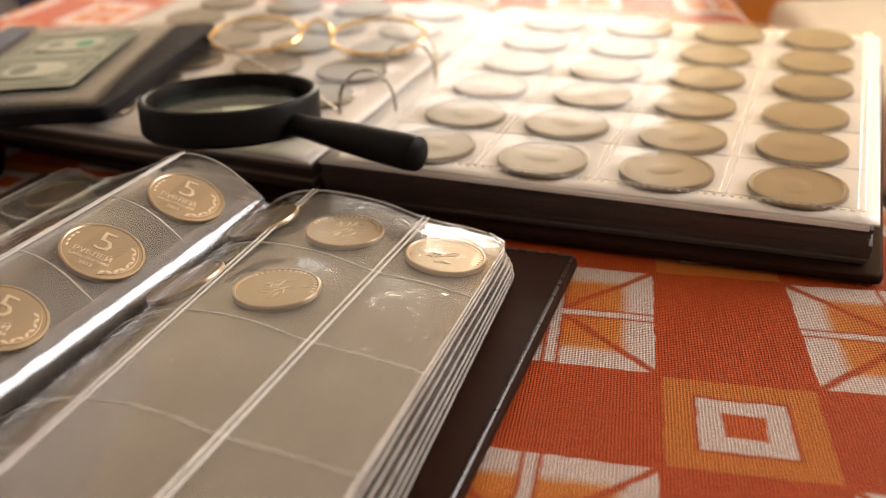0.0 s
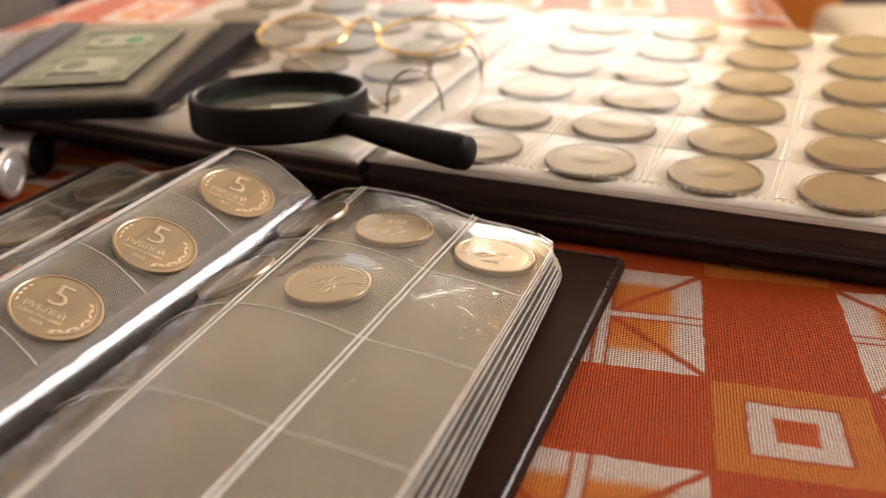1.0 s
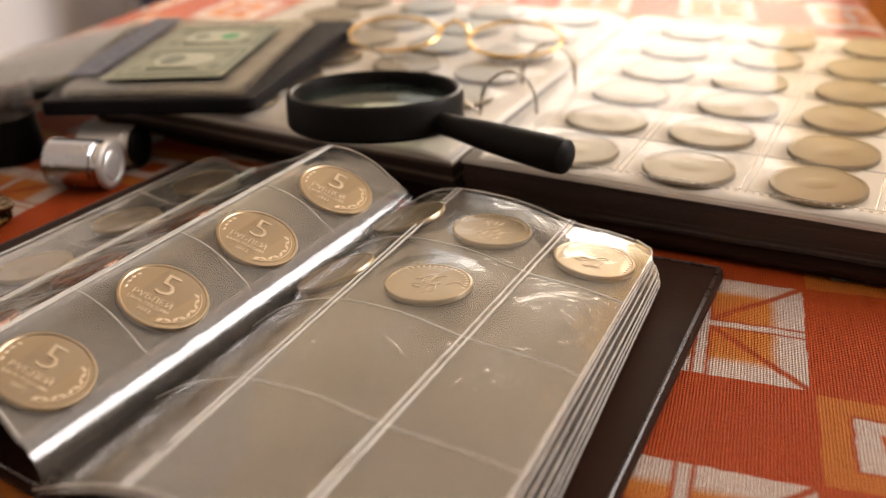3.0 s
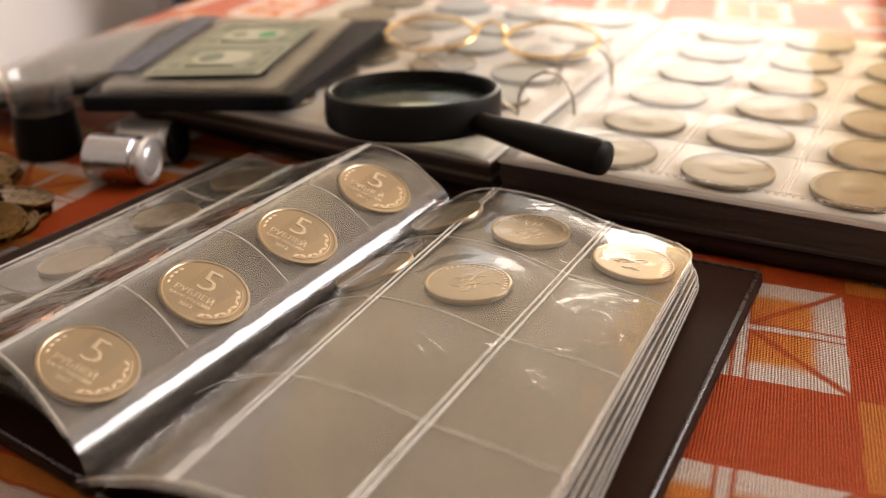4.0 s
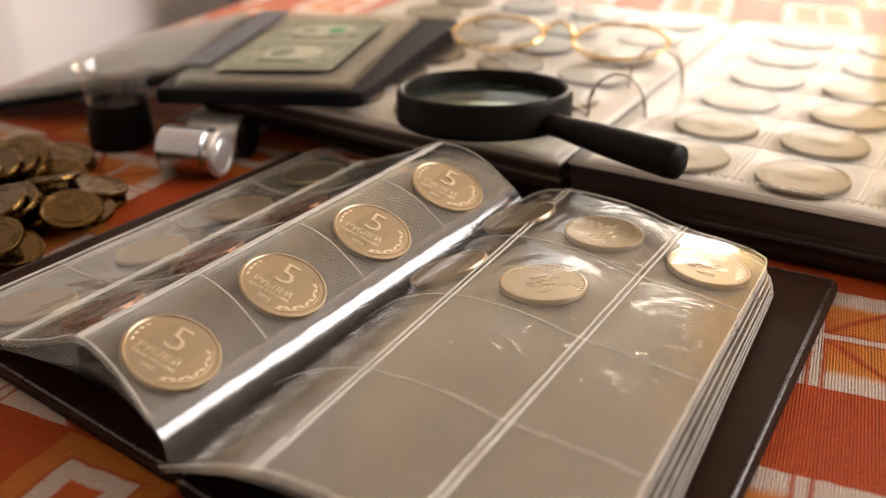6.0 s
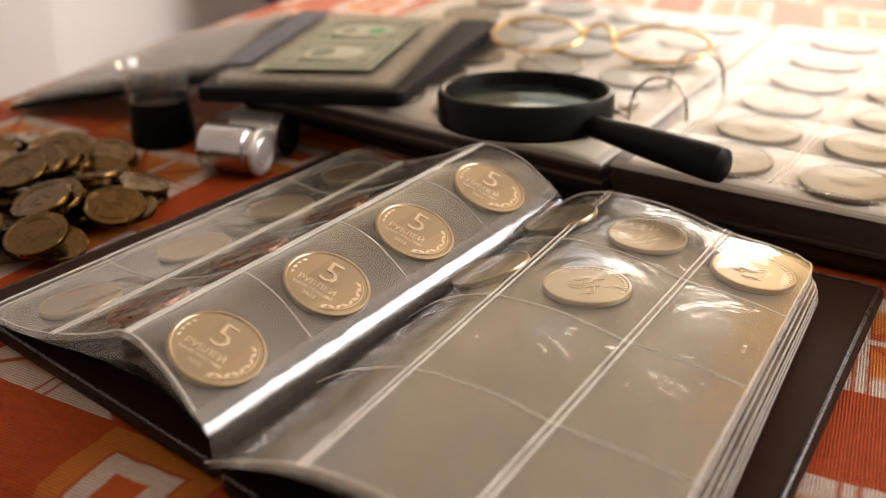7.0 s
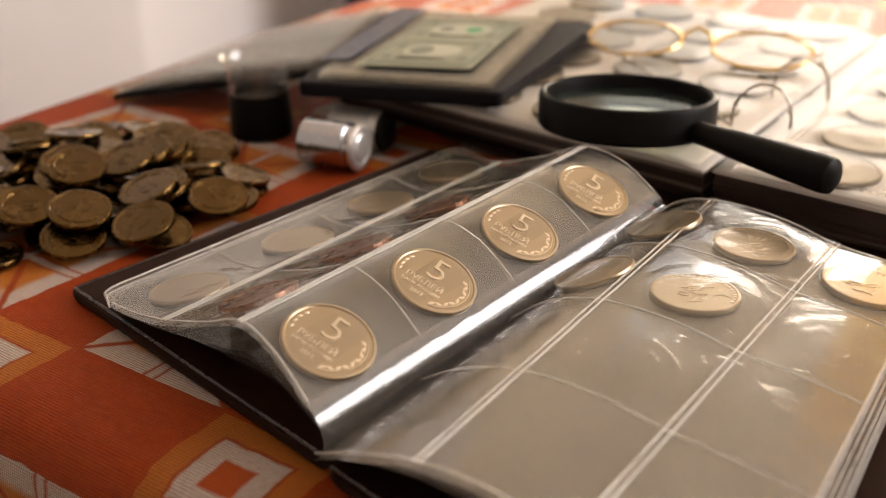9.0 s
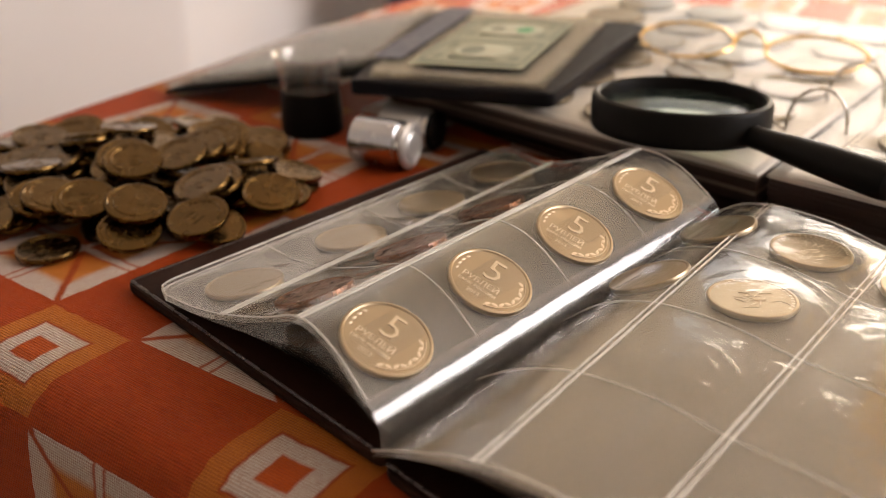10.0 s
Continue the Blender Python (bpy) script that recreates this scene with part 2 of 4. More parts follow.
# ---- mesh helpers ----
def tidy(bm, smooth=False):
    bmesh.ops.recalc_face_normals(bm, faces=bm.faces)
    for f in bm.faces:
        f.smooth = smooth
    if smooth:
        for e in bm.edges:
            if len(e.link_faces) == 2 and e.calc_face_angle(0) > radians(32):
                e.smooth = False
    return bm


def to_mesh(name, bm, *mats):
    me = bpy.data.meshes.new(name)
    bm.to_mesh(me)
    bm.free()
    for m in mats:
        me.materials.append(m)
    return me


def part(name, bm, material, parent=None, label=""):
    """Links a bmesh as one mesh object, under a thing or a part."""
    ob = new(name, to_mesh(name, bm, material))
    ob.parent = parent
    return tagged(ob, label)


def thing(name, label, category, group="", kind="", at=None):
    ob = new(name)
    ob.empty_display_size = 0.01
    if at is not None:
        ob.matrix_world = at
    return tagged(ob, label, category, group, kind)


def box(lo, hi, bevel=0.0, m=None, segments=2):
    bm = bmesh.new()
    bmesh.ops.create_cube(bm, size=1)
    for v in bm.verts:
        v.co = Vector([l + (h - l) * (c + 0.5) for l, h, c in zip(lo, hi, v.co)])
    if bevel:
        bmesh.ops.bevel(bm, geom=bm.edges[:], offset=bevel, segments=segments, profile=0.6, affect="EDGES")
    if m is not None:
        bm.transform(m)
    return tidy(bm, bevel > 0)


def slab(corners, z0, z1, radius=0.004, bevel=0.0008, steps=5):
    """A flat plate with rounded corners over a convex quad (x, y corners in order)."""
    pts = []
    n = len(corners)
    for i in range(n):
        a, b, c = Vector(corners[i - 1]), Vector(corners[i]), Vector(corners[(i + 1) % n])
        p, q = b + (a - b).normalized() * radius, b + (c - b).normalized() * radius
        for k in range(steps + 1):
            t = k / steps
            pts.append(p * (1 - t) ** 2 + b * 2 * t * (1 - t) + q * t * t)
    bm = bmesh.new()
    lower = [bm.verts.new((p.x, p.y, z0)) for p in pts]
    face = bm.faces.new(lower)
    up = bmesh.ops.extrude_face_region(bm, geom=[face])["geom"]
    for v in up:
        if isinstance(v, bmesh.types.BMVert):
            v.co.z = z1
    if bevel:
        rim = [e for e in bm.edges if abs(e.verts[0].co.z - e.verts[1].co.z) < 1e-6]
        bmesh.ops.bevel(bm, geom=rim, offset=bevel, segments=2, profile=0.6, affect="EDGES")
    return tidy(bm)


def lathe(profile, steps=48, m=None, smooth=True):
    """Turns (radius, height) points round the z axis."""
    bm = bmesh.new()
    rings = []
    for r, z in profile:
        if r < 1e-7:
            rings.append([bm.verts.new((0, 0, z))])
        else:
            rings.append([bm.verts.new((r * math.cos(a), r * math.sin(a), z)) for a in (2 * math.pi * k / steps for k in range(steps))])
    for a, b in zip(rings, rings[1:]):
        for k in range(steps):
            j = (k + 1) % steps
            if len(a) == 1 and len(b) == 1:
                continue
            if len(a) == 1:
                bm.faces.new((a[0], b[k], b[j]))
            elif len(b) == 1:
                bm.faces.new((a[k], a[j], b[0]))
            else:
                bm.faces.new((a[k], a[j], b[j], b[k]))
    if m is not None:
        bm.transform(m)
    return tidy(bm, smooth)


def tube(points, radius, sides=8, closed=False, bm=None):
    """A round bar along a line of points; radius may be one number or one for each point."""
    bm = bm or bmesh.new()
    pts = [Vector(p) for p in points]
    n = len(pts)
    radii = radius if isinstance(radius, (list, tuple)) else [radius] * n
    rings, side = [], None
    for i, p in enumerate(pts):
        nxt = pts[(i + 1) % n] if closed or i < n - 1 else p
        prv = pts[i - 1] if closed or i > 0 else p
        d = (nxt - prv).normalized()
        if side is None:
            side = d.orthogonal().normalized()
        side = (side - d * side.dot(d)).normalized()
        up = d.cross(side)
        rings.append([bm.verts.new(p + radii[i] * (side * math.cos(a) + up * math.sin(a))) for a in (2 * math.pi * k / sides for k in range(sides))])
    for i in range(n if closed else n - 1):
        a, b = rings[i], rings[(i + 1) % n]
        for k in range(sides):
            bm.faces.new((a[k], a[(k + 1) % sides], b[(k + 1) % sides], b[k]))
    if not closed:
        bm.faces.new(rings[0])
        bm.faces.new(rings[-1])
    return tidy(bm, True)


def sheet(at, nu, nv, thick=0.0):
    """A curved sheet: at(u, v) gives the place for u and v from 0 to 1; with thickness downwards."""
    bm = bmesh.new()
    top = [[bm.verts.new(at(i / nu, j / nv)) for j in range(nv + 1)] for i in range(nu + 1)]
    for i in range(nu):
        for j in range(nv):
            bm.faces.new((top[i][j], top[i + 1][j], top[i + 1][j + 1], top[i][j + 1]))
    bmesh.ops.recalc_face_normals(bm, faces=bm.faces)
    for f in bm.faces:
        f.smooth = True
    if thick:
        low = [[bm.verts.new(v.co - Vector((0, 0, thick))) for v in row] for row in top]
        for i in range(nu):
            for j in range(nv):
                bm.faces.new((low[i][j], low[i][j + 1], low[i + 1][j + 1], low[i + 1][j])).smooth = True
        rim = [(i, 0) for i in range(nu)] + [(nu, j) for j in range(nv)] + [(i, nv) for i in range(nu, 0, -1)] + [(0, j) for j in range(nv, 0, -1)]
        for a, b in zip(rim, rim[1:] + rim[:1]):
            bm.faces.new((top[a[0]][a[1]], top[b[0]][b[1]], low[b[0]][b[1]], low[a[0]][a[1]]))
        bmesh.ops.recalc_face_normals(bm, faces=bm.faces)
    return bm


def letters(text, size, m, thick=0.00012):
    """Raised lettering as a bmesh, centred."""
    cu = bpy.data.curves.new("lettering", "FONT")
    cu.body, cu.size, cu.extrude, cu.align_x, cu.align_y = text, size, thick, "CENTER", "CENTER"
    cu.resolution_u, cu.bevel_depth, cu.bevel_resolution, cu.offset = 2, size * 0.010 + 0.00004, 1, -size * 0.018
    ob = bpy.data.objects.new("lettering", cu)
    scene.collection.objects.link(ob)
    me = bpy.data.meshes.new_from_object(ob.evaluated_get(bpy.context.evaluated_depsgraph_get()))
    bm = bmesh.new()
    bm.from_mesh(me)
    bm.transform(m)
    bpy.data.objects.remove(ob)
    bpy.data.meshes.remove(me)
    bpy.data.curves.remove(cu)
    return bm


def join(*bms):
    first = bms[0]
    for other in bms[1:]:
        me = bpy.data.meshes.new("joined")
        other.to_mesh(me)
        other.free()
        first.from_mesh(me)
        bpy.data.meshes.remove(me)
    return first


# ---- room ----
FX0, FX1, FY0, FY1, FZ0, FZ1 = -1.43, 1.9, -2.6, 2.0, -0.75, 1.75


def structure(name, bm, mat, label, category):
    return tagged(new(name, to_mesh(name, bm, mat)), label, category, kind="structure")


structure("floor", box((FX0 - 0.1, FY0 - 0.1, FZ0 - 0.05), (FX1 + 0.1, FY1 + 0.12, FZ0)), M_FLOOR, "brown wooden floor of the room", "floor")
structure("ceiling", box((FX0 - 0.1, FY0 - 0.1, FZ1), (FX1 + 0.1, FY1 + 0.12, FZ1 + 0.05)), M_CEIL, "pale cream painted ceiling over the room", "ceiling")
structure("wall_west", box((FX0 - 0.1, FY0, FZ0), (FX0, FY1, FZ1)), M_WALL, "plain white painted wall beside the table", "wall")
wall = box((FX1, FY0, FZ0), (FX1 + 0.1, 0.18, FZ1))
for lo, hi in (((FX1, 1.7, FZ0), (FX1 + 0.1, FY1, FZ1)), ((FX1, 0.18, FZ0), (FX1 + 0.1, 1.7, 0.33)), ((FX1, 0.18, 1.50), (FX1 + 0.1, 1.7, FZ1))):
    wall = join(wall, box(lo, hi))
structure("wall_east", wall, M_WALL, "white painted wall with a side window opening", "wall")
structure("wall_south", box((FX0 - 0.1, FY0 - 0.1, FZ0), (FX1 + 0.1, FY0, FZ1)), M_WALL, "plain white painted wall of the room", "wall")
WX0, WX1, WZ0, WZ1 = -0.95, 1.25, 0.05, 1.66
wall = box((FX0 - 0.1, FY1, FZ0), (WX0, FY1 + 0.12, FZ1))
for lo, hi in (((WX1, FY1, FZ0), (FX1 + 0.1, FY1 + 0.12, FZ1)), ((WX0, FY1, FZ0), (WX1, FY1 + 0.12, WZ0)), ((WX0, FY1, WZ1), (WX1, FY1 + 0.12, FZ1))):
    wall = join(wall, box(lo, hi))
structure("wall_north", wall, M_WALL, "white painted wall with a wide window opening", "wall")

# ---- tablecloth over the table ----
TURN = -15.5
TX, TY = Vector((math.cos(radians(TURN)), math.sin(radians(TURN)))), Vector((-math.sin(radians(TURN)), math.cos(radians(TURN))))
T_LEFT, T_NEAR, T_FAR = -0.470, 0.122, 1.03
BEND = 0.016


def table_right(y):
    return 0.0163 + (0.615 - y) * 0.22


def over_edge(e):
    """How far out and down the cloth is when e metres of it have passed the start of the bend."""
    if e <= 0:
        return 0.0, 0.0
    a = e / BEND
    if a < math.pi / 2:
        return BEND * math.sin(a), BEND * (1 - math.cos(a))
    return BEND, BEND + (e - BEND * math.pi / 2)


def print_at(x, y):
    """The count of the cloth's repeats at a place of the table."""
    y = min(y, 0.75) + max(0, y - 0.75) * 0.7
    return (0.461 + 7.923 * x - 1.947 * y + 0.25 * x * x + 7.651 * x * y, -2.628 + 2.200 * x + 9.872 * y - 1.312 * x * x + 1.478 * x * y)


def build_cloth():
    bm = bmesh.new()
    uv = bm.loops.layers.uv.new("UVMap")
    NX, NY, HANG = 120, 160, 0.22
    grid, flat = [], []
    for j in range(NY + 1):
        y = T_NEAR - HANG + (T_FAR - T_NEAR + HANG + 0.1) * j / NY
        row, frow = [], []
        right = table_right(max(y, T_NEAR))
        for i in range(NX + 1):
            x = T_LEFT - HANG + (right - T_LEFT + 2 * HANG) * i / NX
            ol, dl = over_edge(T_LEFT + BEND - x)
            orr, dr = over_edge(x - right + BEND)
            on, dn = over_edge(T_NEAR + BEND - y)
            of, df = over_edge(y - T_FAR)
            cx = min(max(x, T_LEFT + BEND), right - BEND) - ol + orr
            cy = min(max(y, T_NEAR + BEND), T_FAR) - on + of
            drop = max(dl + dr, dn + df)
            p = TX * cx + TY * cy
            ripple = 0.0006 * noise.noise(Vector((x * 14, y * 14, 0.3))) + 0.0025 * noise.noise(Vector((x * 9, y * 9, 2.0))) * min(1, drop * 20)
            row.append(bm.verts.new((p.x, p.y - 0.3 * ripple, min(0, ripple - 0.0005) - drop)))
            q = TX * x + TY * y
            frow.append(print_at(q.x, q.y))
        grid.append(row)
        flat.append(frow)
    for j in range(NY):
        for i in range(NX):
            idx = ((j, i), (j, i + 1), (j + 1, i + 1), (j + 1, i))
            f = bm.faces.new([grid[a][b] for a, b in idx])
            f.smooth = True
            for loop, (a, b) in zip(f.loops, idx):
                loop[uv].uv = flat[a][b]
    return bm


cloth = tagged(new("tablecloth", to_mesh("tablecloth", build_cloth(), M_CLOTH)), "orange woven tablecloth printed with white stars and squares", "tablecloth")
top_pts = [TX * x + TY * y for x, y in ((T_LEFT + 0.02, T_NEAR + 0.02), (table_right(T_NEAR) - 0.02, T_NEAR + 0.02), (table_right(T_FAR) - 0.02, T_FAR - 0.02), (T_LEFT + 0.02, T_FAR - 0.02))]
table = thing("table", "wooden table under an orange printed tablecloth", "table")
part("tabletop", slab([tuple(p) for p in top_pts], -0.03, -0.0035, 0.01, 0.004), M_WOOD, table)
for p in top_pts:
    c = sum(top_pts, Vector((0, 0))) / 4
    q = p + (c - p).normalized() * 0.05
    part("leg", box((q.x - 0.025, q.y - 0.025, FZ0), (q.x + 0.025, q.y + 0.025, -0.03), 0.004), M_WOOD, table)


# ---- coins ----
def coin_bm(radius, thick, rim=0.0008, steps=56, dish=0.00025):
    r, t = radius, thick
    prof = [(0, 0), (r - 0.0006, 0), (r - 0.0001, 0.0003), (r, 0.0006), (r, t - 0.0005), (r - 0.0002, t - 0.0001), (r - 0.0005, t), (r - rim, t), (r - rim - 0.0003, t - dish), (r * 0.5, t - dish), (0, t - dish)]
    return lathe(prof, steps)


def leaf(cx, cy, ang, ln, z):
    bm = bmesh.new()
    pts = [(-0.5, 0), (-0.15, 0.22), (0.2, 0.18), (0.5, 0), (0.2, -0.18), (-0.15, -0.22)]
    ring = [bm.verts.new((ln * a, ln * b, 0)) for a, b in pts]
    mid = bm.verts.new((0, 0, 0.00016))
    for a, b in zip(ring, ring[1:] + ring[:1]):
        bm.faces.new((a, b, mid))
    bm.transform(pose(cx, cy, z, 0, 0, ang))
    return bm


def value_face(z):
    """Numeral, lettering and a curling branch."""
    out = letters("5", 0.0122, pose(-0.0006, 0.0036, z), 0.00010)
    out = join(out, letters("РУБЛЕЙ", 0.0029, pose(-0.0018, -0.0028, z), 0.00012))
    out = join(out, letters("БАНК РОССИИ", 0.0016, pose(-0.0018, -0.0052, z), 0.00010))
    out = join(out, letters("2012", 0.0020, pose(-0.0018, -0.0075, z), 0.00010))
    stem = [(0.0100 * math.cos(a), 0.0100 * math.sin(a), z + 0.00008) for a in (radians(-75 + 115 * k / 14) for k in range(15))]
    out = join(out, tube(stem, 0.00016, 5))
    for k in range(9):
        a = radians(-68 + 13 * k)
        out = join(out, leaf(0.0088 * math.cos(a), 0.0088 * math.sin(a), math.degrees(a) + (60 if k % 2 else 120), 0.0023, z))
    for k in range(4):
        a = radians(158 + 12 * k)
        out = join(out, leaf(0.0098 * math.cos(a), 0.0098 * math.sin(a), math.degrees(a) + 70, 0.0016, z))
    return out


def relief_face(z, seed):
    """A cast scene reduced to plain ridges, with a beaded border."""
    rnd = random.Random(seed)
    out = bmesh.new()
    for k in range(20):
        x, y = rnd.gauss(0.0006, 0.0026), rnd.uniform(-0.0055, 0.0050)
        a, ln = rnd.choice((55, 70, 20, 110)) + rnd.uniform(-18, 18), rnd.uniform(0.002, 0.0052)
        c, s = math.cos(radians(a)) * ln / 2, math.sin(radians(a)) * ln / 2
        bend = rnd.uniform(-0.0007, 0.0007)
        pts = [(x + c * t - s * bend * 300 * (1 - t * t) * 0.3, y + s * t + c * bend * 300 * (1 - t * t) * 0.3, z - 0.00002) for t in (-1, -0.5, 0, 0.5, 1)]
        w = rnd.uniform(0.00010, 0.00024)
        tube(pts, [w * 0.4, w, w * 1.1, w, w * 0.4], 6, bm=out)
    for k in range(18):
        a = radians(15 + 150 * k / 17)
        out = join(out, box((-0.0003, -0.0005, 0), (0.0003, 0.0005, 0.00015), 0, pose(0.0105 * math.cos(a), 0.0105 * math.sin(a), z, 0, 0, math.degrees(a) - 90)))
    return out


def portrait_face(z, turn):
    """A plain raised oval and a lettered border reduced to bars."""
    out = lathe([(0.0066, -0.0002), (0.0058, 0.00003), (0.0040, 0.00012), (0, 0.00016)], 24, pose(0.0004, 0.0006, z, 0, 0, turn) @ Matrix.Diagonal((0.8, 1.1, 1, 1)))
    for k in range(26):
        a = radians(20 + 320 * k / 25)
        out = join(out, box((-0.0003, -0.0006, 0), (0.0003, 0.0006, 0.00008), 0, pose(0.0128 * math.cos(a), 0.0128 * math.sin(a), z, 0, 0, math.degrees(a) - 90)))
    return out


ME_COIN = to_mesh("coin_disc", coin_bm(0.0121, 0.0018), M_COIN)
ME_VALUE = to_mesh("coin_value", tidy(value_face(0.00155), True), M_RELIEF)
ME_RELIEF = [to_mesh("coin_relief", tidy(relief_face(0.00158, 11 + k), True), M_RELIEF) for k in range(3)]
ME_COPPER = to_mesh("coin_disc", coin_bm(0.0115, 0.0018), M_COPPER)


def coin(mesh, m, label, group, face=None):
    ob = new("coin", mesh)
    ob.matrix_world = m
    tagged(ob, label, "coin", group)
    if face:
        f = new("relief", face)
        f.parent = ob
    return ob


# ---- small coin album, open ----
def lerp(a, b, t):
    return Vector(a) * (1 - t) + Vector(b) * t


class Page:
    """A bent page between control lines that run from its foot to its head."""

    def __init__(self, lines, lift=0.0):
        self.lines, self.lift = lines, lift

    def at(self, u, v, extra=0.0):
        ln = self.lines
        n = len(ln) - 1
        k = min(int(u * n), n - 1)
        t = u * n - k
        p = [lerp(*ln[min(max(i, 0), n)], v) for i in (k - 1, k, k + 1, k + 2)]
        q = 0.5 * (2 * p[1] + (p[2] - p[0]) * t + (2 * p[0] - 5 * p[1] + 4 * p[2] - p[3]) * t * t + (3 * p[1] - p[0] - 3 * p[2] + p[3]) * t ** 3)
        return q + self.normal_hint() * (self.lift + extra)

    def normal_hint(self):
        return Vector((0, 0, 1))

    def frame_at(self, u, v, extra=0.0):
        o = self.at(u, v, extra)
        a = (self.at(min(u + 0.03, 1), v) - self.at(max(u - 0.03, 0), v)).normalized()
        b = (self.at(u, min(v + 0.03, 1)) - self.at(u, max(v - 0.03, 0))).normalized()
        nrm = a.cross(b).normalized()
        b = nrm.cross(a)
        return Matrix((( a.x, b.x, nrm.x, o.x), (a.y, b.y, nrm.y, o.y), (a.z, b.z, nrm.z, o.z), (0, 0, 0, 1)))


LEFT = Page([
    ((-0.2140, 0.2390, 0.0080), (-0.1440, 0.3960, 0.0055)),
    ((-0.1970, 0.2300, 0.0095), (-0.1330, 0.3850, 0.0060)),
    ((-0.1790, 0.2210, 0.0140), (-0.1210, 0.3730, 0.0090)),
    ((-0.1610, 0.2120, 0.0210), (-0.1010, 0.3580, 0.0190)),
    ((-0.1460, 0.2040, 0.0280), (-0.0840, 0.3450, 0.0290)),
    ((-0.1330, 0.1950, 0.0265), (-0.0700, 0.3380, 0.0280)),
    ((-0.1215, 0.1870, 0.0195), (-0.0580, 0.3310, 0.0210)),
])
FOLD = [((-0.1215 + 0.88 * d, 0.1870 - 0.47 * d, 0.0195 - h), (-0.0580 + 0.88 * d, 0.3310 - 0.47 * d, 0.0210 - h)) for d, h in ((0.0, 0.0), (0.0022, 0.0015), (0.0041, 0.0038), (0.0052, 0.0068), (0.0056, 0.0125))]
RIGHT = Page([
    ((-0.1190, 0.1835, 0.0080), (-0.0600, 0.3340, 0.0070)),
    ((-0.1060, 0.1745, 0.0170), (-0.0517, 0.3409, 0.0130)),
    ((-0.0885, 0.1670, 0.0240), (-0.0386, 0.3366, 0.0175)),
    ((-0.0700, 0.1580, 0.0275), (-0.0183, 0.3254, 0.0185)),
    ((-0.0530, 0.1490, 0.0280), (-0.0006, 0.3137, 0.0165)),
    ((-0.0360, 0.1420, 0.0275), (0.0126, 0.3081, 0.0155)),
    ((-0.0220, 0.1370, 0.0260), (0.0251, 0.3036, 0.0130)),
])

album = thing("coin_album", "open coin album, brown leatherette cover, clear vinyl pages", "coin album")
part("cover", join(
    slab([(-0.2315, 0.2495), (-0.1180, 0.1880), (-0.0560, 0.3480), (-0.1560, 0.3990)], 0.0004, 0.0040, 0.005, 0.0014),
    slab([(-0.1180, 0.1860), (-0.0130, 0.1280), (0.0480, 0.3130), (-0.0560, 0.3480)], 0.0006, 0.0038, 0.005, 0.0014)), M_COVER, album, "dark brown leatherette cover")


for line in (((-0.1165, 0.1875), (-0.0140, 0.1308), (0.0455, 0.3118), (-0.0555, 0.3460)), ((-0.0575, 0.3460), (-0.1555, 0.3965), (-0.2290, 0.2500), (-0.1195, 0.1905))):
    pts = [lerp((*a, 0.0038), (*b, 0.0038), k / 6) for a, b in zip(line, line[1:]) for k in range(7)]
    part("bead", tube(pts, 0.0006, 6), M_BEAD, album, "raised shiny edge of the cover")


def pocket_bulge(u, v, cols, rows):
    a, b = (u * cols) % 1.0, (v * rows) % 1.0
    return (math.sin(math.pi * a) * math.sin(math.pi * b)) ** 1.0


